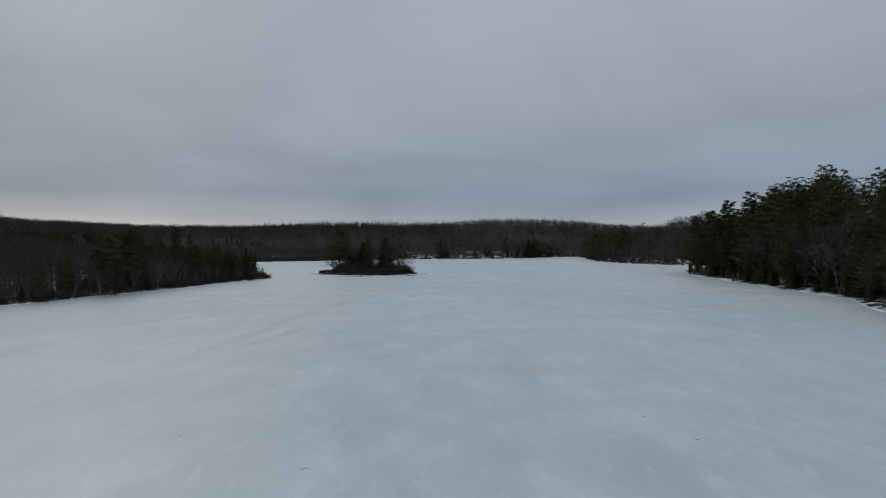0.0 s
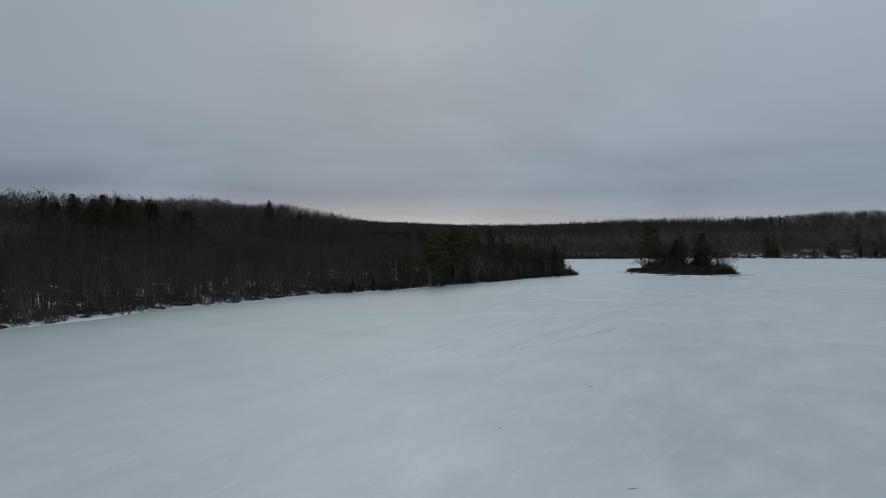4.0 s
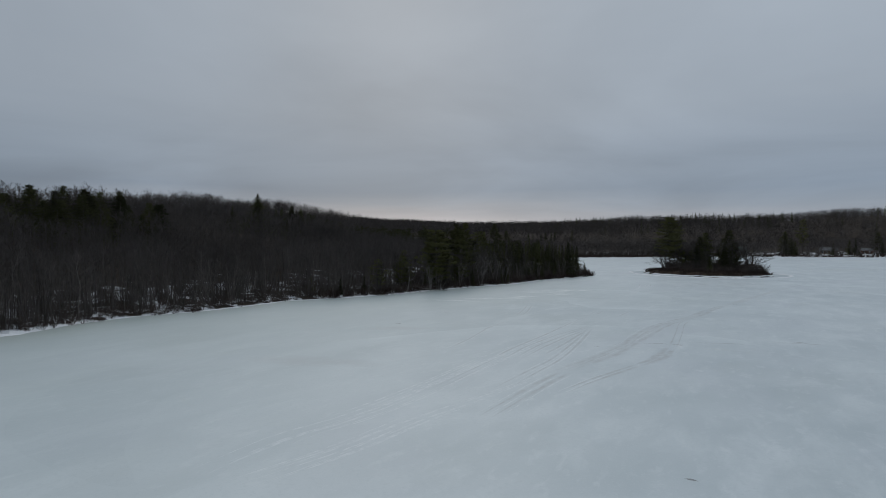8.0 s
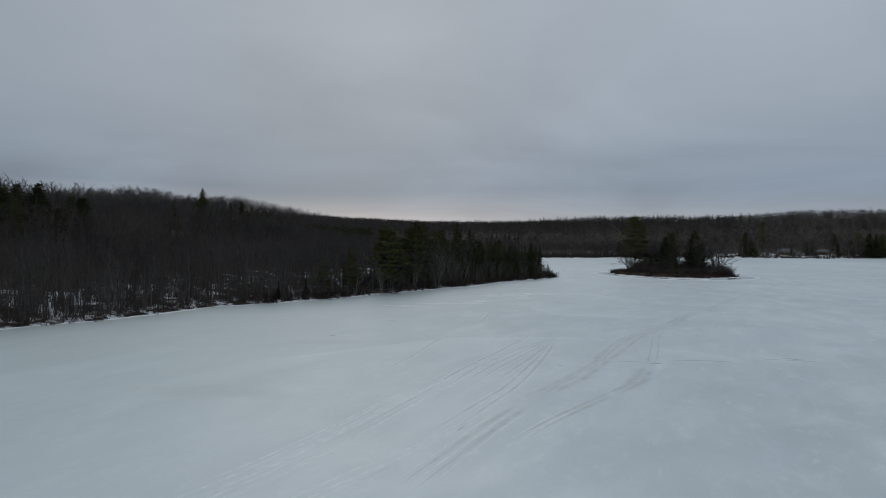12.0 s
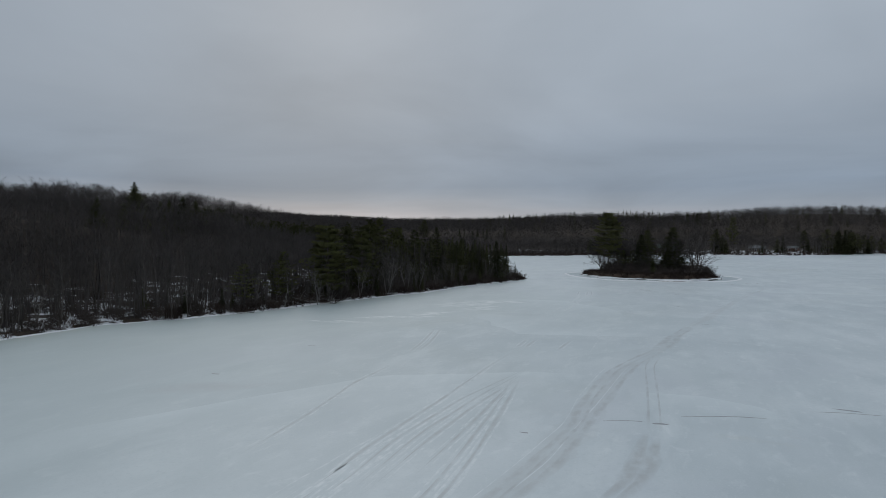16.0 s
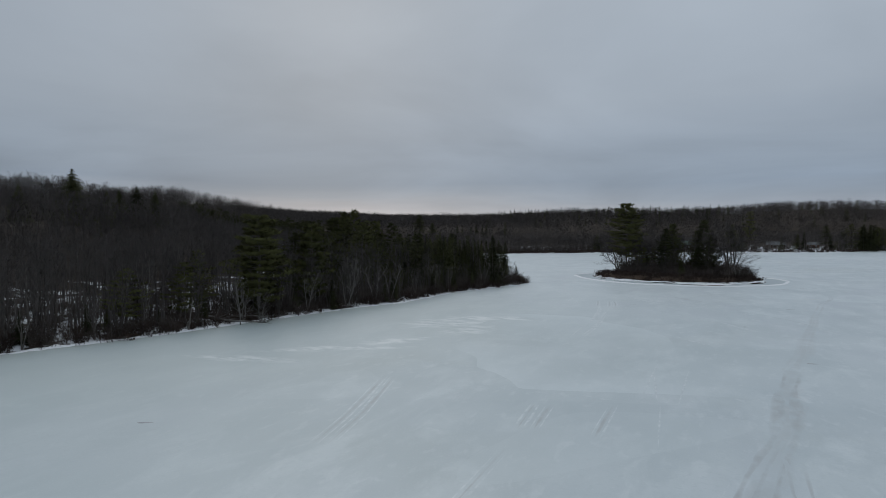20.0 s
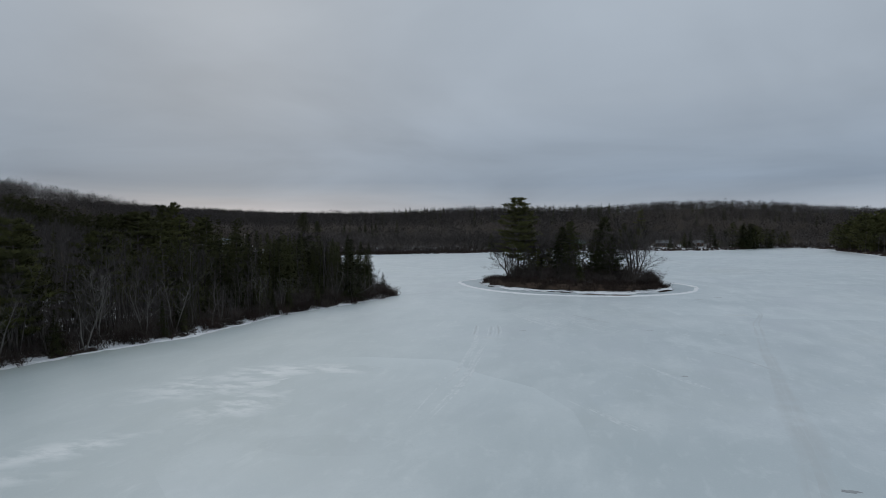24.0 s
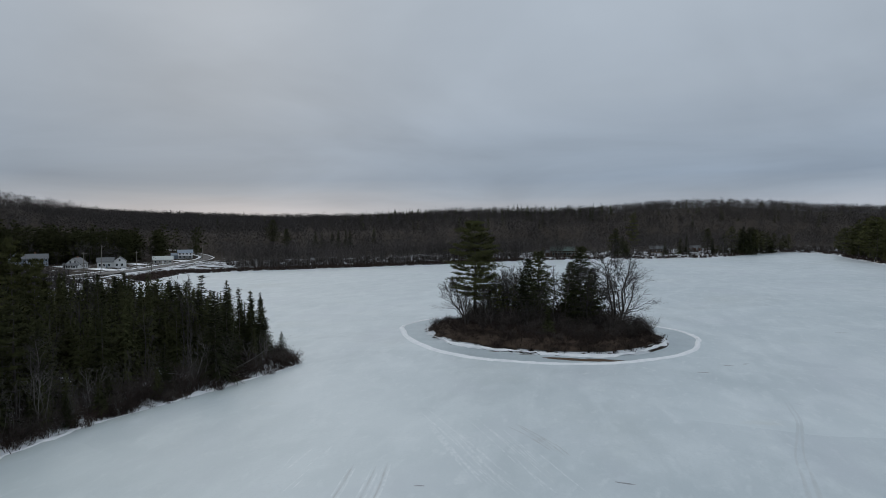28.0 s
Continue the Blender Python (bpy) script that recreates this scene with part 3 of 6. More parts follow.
def scatter(name, models, places, mat, label, category, round_off=None):
    """One merged object of kind stuff: models is a list of (v, f); places rows of x, y, z, scale, which model."""
    rng = np.random.default_rng(len(places) + 7)
    vs, fs, ns, n = [], [], [], 0
    kinds = places[:, 4].astype(int)
    for k, (v, f) in enumerate(models):
        rows = places[kinds == k]
        if not len(rows):
            continue
        a = rng.uniform(0, 2 * np.pi, len(rows))
        c, s = np.cos(a)[:, None], np.sin(a)[:, None]
        sc = rows[:, 3:4]
        x = (v[None, :, 0] * c - v[None, :, 1] * s) * sc + rows[:, 0:1]
        y = (v[None, :, 0] * s + v[None, :, 1] * c) * sc + rows[:, 1:2]
        z = v[None, :, 2] * sc * rng.uniform(0.9, 1.12, (len(rows), 1)) + rows[:, 2:3]
        vs.append(np.stack([x, y, z], -1).reshape(-1, 3))
        if round_off is not None:
            m = crown_normals(v, round_off)
            f = turned(v, f, m)
            ns.append(np.stack([m[None, :, 0] * c - m[None, :, 1] * s, m[None, :, 0] * s + m[None, :, 1] * c, np.broadcast_to(m[None, :, 2], x.shape)], -1).reshape(-1, 3))
        fs.append((f[None] + (np.arange(len(rows)) * len(v))[:, None, None]).reshape(-1, 3) + n)
        n += len(v) * len(rows)
    ob = new(name, mesh_of(name, np.concatenate(vs), np.concatenate(fs), mat, normals=np.concatenate(ns) if ns else None))
    return tagged(ob, label, category, kind="stuff")


# ---------------------------------------------------------------- the plan of the lake

WEST_SHORE = [(-102, -90), (-99, 0), (-100, 40), (-100, 60), (-103.6, 71), (-103.8, 80), (-101.3, 88), (-101.2, 99), (-101.0, 111), (-95.6, 120.5),
    (-91.9, 130), (-89.6, 138), (-88.3, 145), (-86.7, 154), (-84.7, 166), (-80.5, 179), (-79.2, 192), (-78.8, 200), (-76.5, 207),
    (-74.3, 214), (-72.4, 222), (-70.4, 230.5), (-72.5, 234.5), (-84, 241), (-110, 252), (-150, 272), (-180, 305), (-200, 345), (-212, 375)]
FAR_SHORE = [(-222, 405), (-196, 428), (-160, 456), (-114, 490), (-97, 512), (-50, 545), (-10, 560), (15, 563), (48, 579), (70, 600), (100, 647), (127, 668),
    (141, 652), (140, 620), (130, 570)]
EAST_SHORE = [(122, 512), (118, 480), (123, 435), (134, 405), (150, 385), (172, 350), (176, 315), (140, 296), (112, 282), (107, 268), (101.5, 212),
    (98.5, 171), (96.5, 142), (85, 118), (79, 100), (82, 60), (88, 0), (84, -80), (50, -160), (-20, -190), (-80, -150)]
LAKE = np.array(WEST_SHORE + FAR_SHORE + EAST_SHORE)
ISLAND = np.array([(-37.3 + 22.6 * math.cos(a) * (1 + 0.03 * math.sin(3 * a)), 263.5 + 18.5 * math.sin(a) * (1 + 0.05 * math.cos(2 * a)) - 0.17 * 22 * math.cos(a))
                   for a in np.arange(48) * 2 * math.pi / 48])


def edge_distance(x, y, ring):
    """Distance from the ring of points, below zero inside it."""
    p = np.stack([np.ravel(x), np.ravel(y)], 1)
    best = np.full(len(p), 1e18)
    inside = np.zeros(len(p), bool)
    for a, b in zip(ring, np.roll(ring, -1, 0)):
        e, w = b - a, p - a
        t = np.clip((w @ e) / (e @ e), 0, 1)
        best = np.minimum(best, ((w - t[:, None] * e) ** 2).sum(1))
        cross = (a[1] > p[:, 1]) != (b[1] > p[:, 1])
        at = a[0] + (p[:, 1] - a[1]) * e[0] / (e[1] if abs(e[1]) > 1e-9 else 1e-9)
        inside ^= cross & (p[:, 0] < at)
    return (np.sqrt(best) * np.where(inside, -1, 1)).reshape(np.shape(x))


def wave(x, y, s, seed):
    """Smooth unevenness between about -1 and 1, s metres long."""
    k = 2 * np.pi / s
    return (np.sin(k * x + 1.3 * np.sin(k * 0.61 * y + seed) + seed) + np.sin(k * 0.83 * y + 1.7 * np.sin(k * 0.53 * x + 2 * seed) + 3 * seed)) / 2


def bell(x, y, cx, cy, rx, ry, turn=0.0):
    c, s = math.cos(turn), math.sin(turn)
    u, v = (x - cx) * c + (y - cy) * s, -(x - cx) * s + (y - cy) * c
    return np.exp(-((u / rx) ** 2) - (v / ry) ** 2)


def climb(d, start, length, top):
    t = np.clip((d - start) / length, 0, 1)
    return top * t * t * (3 - 2 * t)


# centre x, y, radii and height of the swells of the ground beyond the shore
SWELLS = [(-200, 20, 70, 90, 3.3), (-205, 110, 60, 60, 7.1), (-215, 205, 60, 60, 7.1), (-260, 300, 80, 70, 13.0), (-430, 330, 110, 110, 18.2),
          (-620, 690, 200, 180, 8.1), (-420, 950, 200, 200, -5.7), (-200, 900, 170, 170, 10.7), (20, 1000, 170, 170, 13.0), (125, 1080, 115, 150, 14.5), (235, 1090, 85, 150, 9.0),
          (350, 1060, 95, 150, 6.0), (650, 800, 200, 200, 4.0), (-505, 490, 75, 75, 21.0), (-490, 575, 60, 60, 8.0), (205, 500, 60, 60, 22.0), (150, 200, 50, 50, 17.1), (150, 130, 55, 60, 2.0), (145, 265, 40, 40, 24.0)]


def land(x, y):
    """Height of the ground."""
    x, y = np.asarray(x, float), np.asarray(y, float)
    d = edge_distance(x, y, LAKE)
    d = d + 1.2 * wave(x, y, 17, 0.4) * np.clip(d / 4, 0, 1)
    h = np.clip(d, 0, 2.5) * 0.22 + np.clip(d - 2, 0, 40) * 0.035 + climb(d, 40, 160, 16.4) + climb(d, 150, 700, 26.1)
    for cx, cy, rx, ry, top in SWELLS:
        h = h + top * bell(x, y, cx, cy, rx, ry) * np.clip((d - 5) / 45, 0, 1)
    h = h + 1.5 * climb(d, 60, 200, 1) * wave(x, y, 170, 1.0)
    pad = np.exp(-((((x + 265) / 80) ** 2 + ((y - 388) / 98) ** 2) ** 2))      # level ground where the houses are
    h = h * (1 - pad) + np.minimum(h, 3.5) * pad
    h = np.where(d < 0, np.maximum(-1.5, d * 0.3), h)
    i = edge_distance(x, y, ISLAND)
    isle = 0.3 + np.clip(-i, 0, 4) * 0.2 + 0.15 * wave(x, y, 9, 2.2)
    return np.where(i < 0, isle, np.where(i < 1.5, np.maximum(h, 0.3 - i * 0.45), h))


def spread_steps(lo, hi, fine, far, grow=1.22):
    core = list(np.arange(lo, hi + fine, fine))
    left, right, s = [], [], fine
    while core[0] - sum(left) - s > -far:
        s = min(s * grow, 160)
        left.append(s)
        right.append(s)
    a = core[0] - np.cumsum(left)
    b = core[-1] + np.cumsum(right)
    return np.r_[a[::-1], core, b]


gx, gy = spread_steps(-250, 180, 2.0, 3200), spread_steps(-40, 700, 3.0, 3200)
X, Y = np.meshgrid(gx, gy, indexing="ij")
Z = land(X, Y)
nx, ny = X.shape
idx = np.arange(nx * ny).reshape(nx, ny)
quads = np.stack([idx[:-1, :-1], idx[1:, :-1], idx[1:, 1:], idx[:-1, 1:]], -1).reshape(-1, 4)
ground = new("ground", mesh_of("ground", np.stack([X, Y, Z], -1).reshape(-1, 3), quads, M_GROUND))
tagged(ground, "forest floor of brown leaf litter under patchy old snow", "ground", kind="structure")

bm = bmesh.new()
out = np.array([p for p in LAKE])
centre = np.array([0, 280.0])
rim = []
for i, p in enumerate(out):
    a, b = out[i - 1], out[(i + 1) % len(out)]
    t = unit(np.r_[b - a, 0])
    rim.append(p + np.array([-t[1], t[0]]) * 3.0 if edge_distance(*(p + np.array([-t[1], t[0]]) * 3.0), LAKE) > 0 else p - np.array([-t[1], t[0]]) * 3.0)
top = [bm.verts.new((*p, 0.0)) for p in rim]
face = bm.faces.new(top)
bmesh.ops.triangulate(bm, faces=[face])
me = bpy.data.meshes.new("ice")
bm.to_mesh(me)
bm.free()
me.materials.append(M_ICE)
ice = tagged(new("lake_ice", me), "frozen lake under wet grey refrozen snow ice", "ice", kind="structure")

# ---------------------------------------------------------------- tree models
rng = np.random.default_rng(5)


def tree_thing(name, grown, mats, label, category, group):
    """A tree that stands at the origin, to be copied."""
    ob = empty(name)
    soup_part("trunk", grown[0], mats[0], ob)
    soup_part("crown", grown[1], mats[1], ob, round_off=0.45)
    return tagged(ob, label, category, group)


def both_soups(grown):
    (v1, f1), (v2, f2) = grown[0].arrays(), grown[1].arrays()
    return np.r_[v1, v2], np.r_[f1, f2 + len(v1)]


def height(x, y):
    return float(land(np.array([x]), np.array([y]))[0])


def plant(models, x, y, scale, which=0, turn=None, lean=0.0, wide=1.0):
    ob = models[which % len(models)]
    m = pose(x, y, max(height(x, y) - 0.05, 0.0), lean, 0, turn if turn is not None else rng.uniform(0, 360))
    return copy_thing(ob, m @ Matrix.Diagonal((scale * wide, scale * wide, scale * rng.uniform(0.94, 1.08), 1)))


BARE_GROUP, SPRUCE_GROUP, PINE_GROUP = "bare trees along the shore", "spruces along the shore", "pines along the shore"
bare_models = [tree_thing("bare_tree", grow_bare(rng, 11, limbs=15, subs=5, twigs=5, width=0.026, low=0.28), (M_BARK, M_TWIG), "leafless grey hardwood on the snowy shore", "tree", BARE_GROUP) for _ in range(7)]
clump_models = [tree_thing("bare_tree", grow_bare(rng, 10, limbs=8, subs=4, twigs=4, width=0.028, spread=0.24, forks=f, stem=0.085, low=0.35, lean=0.05), (M_BARK, M_TWIG), "clump of slim grey alder stems at the ice edge", "tree", BARE_GROUP) for f in (3, 4, 5)]
pale_models = [tree_thing("bare_tree", grow_bare(rng, 9, limbs=11, subs=4, twigs=4, width=0.028, spread=0.36, forks=2, low=0.22), (M_PALE, M_PALE), "pale bleached leafless tree at the water's edge", "tree", BARE_GROUP) for _ in range(3)]
spruce_models = [tree_thing("spruce", grow_spruce(rng, 9, whorl=0.25, arms=9, spray=9, width=0.11, wide=w, ragged=g, club=c), (M_BARK, M_SPRUCE), "slim dark green spruce on the snowy shore", "tree", SPRUCE_GROUP)
                 for w, g, c in ((0.26, 0.3, 0), (0.18, 0.4, 0.7), (0.23, 0.35, 0), (0.2, 0.45, 0), (0.29, 0.3, 0), (0.2, 0.45, 0.4))]
thin_models = [tree_thing("spruce", grow_spruce(rng, 9, whorl=0.3, arms=6, spray=6, wide=0.17, low=0.4, ragged=0.5, width=0.1, club=0.8), (M_BARK, M_SPRUCE), "thin ragged spruce with bare lower trunk", "tree", SPRUCE_GROUP) for _ in range(3)]
hero_models = [tree_thing("white_pine", grow_pine(np.random.default_rng(204), 21.4, limbs=92, tufts=40, blades=15, width=0.08, blade=0.6, wide=0.31, tiers=12, low=0.22, taper=0.5, level=0.45, outer=0.1, stubs=14), (M_BARK, M_PINE), "tall white pine with broken tiers on the island", "tree", "island trees")]
shore_pines = [tree_thing("white_pine", grow_pine(np.random.default_rng(k), 16, limbs=62, tufts=38, blades=13, width=0.095, blade=0.58, wide=0.3, low=0.14, taper=0.5, level=0.55, outer=0.12, stubs=8), (M_BARK, M_PINE), "broad dark green white pine in tiers", "tree", PINE_GROUP) for k in (301, 302)]
hemlocks = [tree_thing("hemlock", grow_pine(np.random.default_rng(k), 16, limbs=110, tufts=17, blades=10, width=0.08, blade=0.5, wide=0.235, low=0.04, taper=0.85, level=0.0), (M_BARK, M_SPRUCE), "broad dark hemlock among leafless saplings", "tree", "island trees") for k in (321, 322)]
tall_spruces = [tree_thing("spruce", grow_spruce(np.random.default_rng(k), 18, whorl=0.34, arms=13, spray=10, wide=0.27, width=0.22, ragged=0.3), (M_BARK, M_SPRUCE), "tall full dark green spruce", "tree", SPRUCE_GROUP) for k in (311, 312)]
pine_models = [tree_thing("white_pine", grow_pine(rng, 16, limbs=46, tufts=18, blades=9, width=0.12, blade=0.6, outer=0.1), (M_BARK, M_PINE), "broad dark green white pine in tiers", "tree", PINE_GROUP) for _ in range(5)]
birch_models = [tree_thing("birch", grow_bare(rng, 12, limbs=9, subs=3, twigs=3, width=0.03, spread=0.34, forks=2, stem=0.11), (M_BIRCH, M_PALE), "leaning white birch on the steep bank", "tree", "birches on the bank") for _ in range(2)]
fork_models = [tree_thing("bare_tree", grow_bare(rng, 12, limbs=14, subs=7, twigs=8, width=0.03, spread=0.42, forks=3, low=0.2, steep=(0.3, 1.1)), (M_BARK, M_TWIG), "spreading leafless tree with several stems", "tree", BARE_GROUP) for _ in range(2)]
snag_models = [tree_thing("bare_tree", grow_bare(np.random.default_rng(331), 12, limbs=13, subs=3, twigs=3, width=0.03, spread=0.13, stem=0.17, low=0.35, steep=(0.2, 0.9)), (M_BARK, M_TWIG), "grey dying tree with short crooked limbs", "tree", "island trees")]
MODELS = hero_models + shore_pines + tall_spruces + hemlocks + bare_models + pale_models + spruce_models + thin_models + pine_models + fork_models + birch_models + clump_models + snag_models

# simpler trees for the woods behind
bare_mid = [both_soups(grow_bare(rng, 10.5, limbs=8, subs=4, twigs=3, sides=3, width=0.045, stem=0.115, low=0.34, cheap=True)) for _ in range(7)]
bare_back = [both_soups(grow_bare(rng, 11.5, limbs=7, subs=5, twigs=4, sides=3, width=0.07, stem=0.12, low=0.36, spread=0.42, steep=(0.35, 1.0), cheap=True)) for _ in range(8)]
bare_far = [grow_haze(rng, 12, twigs=80, width=0.5, low=0.06, round=0.34, reach=(0.04, 0.09)) for _ in range(8)]
bare_west = [grow_haze(rng, 12, twigs=84, width=0.27, stem=0.16, low=0.16, round=0.32, reach=(0.04, 0.09), rise=-0.35) for _ in range(8)]
bare_shore = [grow_haze(rng, 12, twigs=74, width=0.15, stem=0.16, low=0.4, round=0.26, reach=(0.04, 0.09)) for _ in range(6)]
spruce_mid = [both_soups(grow_spruce(rng, 10, whorl=0.7, arms=6, spray=2, width=0.7, wide=0.3)) for _ in range(4)]
pine_mid = [both_soups(grow_pine(rng, 16, limbs=26, tufts=6, blades=3, width=0.5, blade=1.0, wide=0.34, taper=0.6, low=0.1)) for _ in range(5)]


pine_east = [both_soups(grow_pine(rng, 16, limbs=30, tufts=10, blades=6, width=0.2, blade=0.75, wide=0.32, taper=0.6, low=0.08)) for _ in range(5)]


def sites(count, x0, x1, y0, y1, dmin, dmax, seed, keep=None):
    """Random places in a box of the plan, between two distances from the lake."""
    r = np.random.default_rng(seed)
    p = np.c_[r.uniform(x0, x1, count), r.uniform(y0, y1, count)]
    d = edge_distance(p[:, 0], p[:, 1], LAKE)
    ok = (d > dmin) & (d < dmax)
    if keep is not None:
        ok &= keep(p[:, 0], p[:, 1])
    return p[ok]


def rows_for(p, nmodels, seed, lo=0.8, hi=1.2):
    r = np.random.default_rng(seed)
    z = np.maximum(land(p[:, 0], p[:, 1]), 0.0) - 0.1
    return np.c_[p, z, r.uniform(lo, hi, len(p)), r.integers(0, nmodels, len(p))]


HOUSES = np.array([(-307, 394), (-270, 388), (-259, 400), (-262, 440), (-274, 473), (-293, 392)])


def not_houses(x, y):
    """Clear of the houses, of the yards between them and the lake, and of the road."""
    near = np.full(np.shape(x), 1e9)
    for hx, hy in HOUSES:
        t = np.clip(((x - hx) * 0.75 - (y - hy) * 0.66), 0, 75)
        near = np.minimum(near, np.hypot(x - hx - 0.75 * t, y - hy + 0.66 * t))
    return near > 13


def not_pines(x, y):
    return np.hypot(x + 90.5, y - 151) > 7


def not_point(x, y):
    """Away from the spruce point; a few hardwoods are mixed in there."""
    return not_houses(x, y) & not_pines(x, y) & (bell(x, y, -102, 200, 15, 13) < 0.45) & ((bell(x, y, -98, 222, 40, 36) < 0.45) | (wave(x * 3.1, y * 2.7, 11, 0.7) > 0.62))


RIDGE_SPRUCES = [(-217.5, 212.4, 33.0, 1.7), (-229, 246, 30.6, 1.5), (-238, 262, 30.0, 1.5), (-208, 190, 27.0, 1.3), (-226, 236, 29.7, 1.4), (-222, 228, 28.0, 1.3)]


def not_spruces(x, y):
    """Clear of the houses, and of an opening in the woods below each tall spruce and the pine grove."""
    ok = not_houses(x, y)
    for sx, sy in [q[:2] for q in RIDGE_SPRUCES] + [(-185, 106), (-185, 112), (-185, 120), (-185, 128), (-185, 134)]:
        t, u = (x - sx) * 0.82 - (y - sy) * 0.57, (x - sx) * 0.57 + (y - sy) * 0.82
        ok = ok & ~((t > -3) & (t < 24) & (np.abs(u) < 5.0))
    return ok


def not_lone_pine(x, y):
    """Clear of the houses, and of an opening below the lone pine on the far slope."""
    return not_houses(x, y) & ~((np.abs((x + 256) * 0.87 + (y - 551) * 0.49) < 6) & (y > 515) & (y < 553))


def sparse_brush(x, y):
    """Thick brush at both ends of the far shore, thin before the cabins."""
    return not_houses(x, y) & ((x < -75) | (x > 118) | (wave(x, y, 13, 0.5) > 0.45))


# woods, from the near shore to the far hills
p = sites(6300, -175, -70, -20, 300, 4, 62, 11, keep=not_point)
scatter("near_woods", bare_mid, rows_for(p, 7, 1), M_TWIG, "leafless grey-brown hardwood forest over snow", "woods", 0.3)
p = sites(8000, -420, -80, -40, 420, 55, 300, 12, keep=not_spruces)
scatter("ridge_woods", bare_back, rows_for(p, 8, 2, 0.7, 1.18), M_TWIG, "dense leafless hardwood forest on the ridge", "woods", 0.3)
p = sites(8000, -260, 230, 400, 760, 4, 70, 13, keep=not_lone_pine)
scatter("far_shore_woods", bare_shore, rows_for(p, 6, 3, 0.8, 1.2), M_TWIG, "leafless hardwoods along the far shore", "woods", 0.8)
p = sites(5200, -245, -45, 400, 640, 3, 32, 59, keep=not_lone_pine)
scatter("far_cove_woods", bare_shore, rows_for(p[:800], 6, 60, 0.6, 1.1), M_TWIG, "leafless hardwoods crowding the far cove", "woods", 0.6)
p = sites(13500, -760, 560, 420, 1250, 60, 800, 14, keep=not_lone_pine)
scatter("far_hill_woods", bare_far, rows_for(p, 8, 4, 0.8, 1.25), M_TWIG, "leafless brown hardwood forest on the far hills", "woods", 0.5)
p = sites(8200, -900, -300, 100, 850, 230, 800, 15, keep=not_houses)
scatter("west_hill_woods", bare_west, rows_for(p, 8, 5, 0.85, 1.3), M_TWIG, "leafless hardwood forest on the western hill", "woods", 0.5)
p = sites(3400, 80, 330, 60, 640, 8, 200, 16)
scatter("east_woods", bare_west, rows_for(p, 8, 6, 0.9, 1.3), M_TWIG, "leafless hardwoods on the eastern bank", "woods", 0.3)
p = sites(900, 78, 160, 90, 310, 6, 48, 17)
scatter("east_pines", pine_east, rows_for(p, 5, 7, 0.9, 1.35), M_PINE, "tall dark pines and hemlocks on the steep bank", "woods", 0.45)
p = sites(420, -900, 600, 640, 1300, 150, 900, 18)
scatter("far_spruces", spruce_mid, rows_for(p, 4, 8, 0.8, 1.5), M_SPRUCE, "scattered dark spruces on the far ridge", "woods", 0.45)
p = sites(120, -330, 0, 820, 1010, 150, 900, 26)
scatter("skyline_spruces", spruce_mid, rows_for(p, 4, 12, 1.15, 1.6), M_SPRUCE, "row of dark spruces on the far skyline", "woods", 0.45)
p = sites(90, -420, -140, 0, 420, 70, 300, 19, keep=not_houses)
scatter("ridge_conifers", spruce_mid, rows_for(p, 4, 9, 0.6, 1.1), M_SPRUCE, "scattered dark conifers among bare hardwoods", "woods", 0.45)


def behind_houses(x, y):
    """A belt of conifers behind the houses, with a gap between its two groves."""
    u, v = (x + 270) * 0.64 + (y - 430) * 0.77, (x + 270) * -0.77 + (y - 430) * 0.64
    return not_houses(x, y) & (v > 14) & (v < 46) & (u > -90) & (u < 44) & ~((u > 6) & (u < 14))


p = sites(5200, -420, -200, 330, 560, 20, 140, 20, keep=behind_houses)
scatter("house_conifers", pine_mid, rows_for(p[:250], 5, 10, 0.8, 1.2), M_PINE, "dark conifers behind the lakeside houses", "woods", 0.45)

r = np.random.default_rng(63)
p = np.c_[r.normal(142, 10, 110), r.normal(556, 26, 110)]
p = p[edge_distance(p[:, 0], p[:, 1], LAKE) > 2.5]
scatter("far_point_pines", pine_mid, rows_for(p, 5, 64, 0.95, 1.5), M_PINE, "dark pines crowded on the far eastern point", "woods", 0.45)

# trees of the west shore, one by one
p = sites(900, -112, -70, 20, 178, 1.2, 9, 21)
for i, (x, y) in enumerate(p[:95]):
    if y > 128 and math.hypot(x + 91, y - 151) < 7:
        continue
    plant(bare_models, x, y, rng.uniform(0.65, 1.08), i)
p = sites(900, -112, -70, 10, 178, 0.6, 3.5, 51)
for i, (x, y) in enumerate(p[:120]):
    plant(clump_models, x, y, rng.uniform(0.55, 1.0), i)
p = sites(700, -112, -68, 178, 236, 0.8, 4.5, 52)
for i, (x, y) in enumerate(p[:26]):
    plant(clump_models, x, y, rng.uniform(0.4, 0.75), i)
p = sites(1600, -128, -68, 188, 262, 1.9, 13, 22)
for i, (x, y) in enumerate(p[:125]):
    plant(spruce_models if rng.uniform() < 0.78 else thin_models, x, y, 0.5 + 0.8 * rng.uniform() ** 1.4, i, wide=rng.uniform(1.0, 1.6))
p = sites(900, -112, -70, 170, 224, 1.2, 14, 29)
for i, (x, y) in enumerate(p[:30]):
    plant(bare_models, x, y, rng.uniform(0.5, 0.85), i)
point_spruces = [both_soups(grow_spruce(rng, 9, whorl=0.36, arms=7, spray=5, width=0.26)) for _ in range(4)]
p = sites(2600, -135, -78, 192, 250, 8, 40, 27)
scatter("point_spruces", point_spruces, rows_for(p[:230], 4, 28, 0.8, 1.3), M_SPRUCE, "dark spruces crowded on the wooded point", "woods", 0.45)
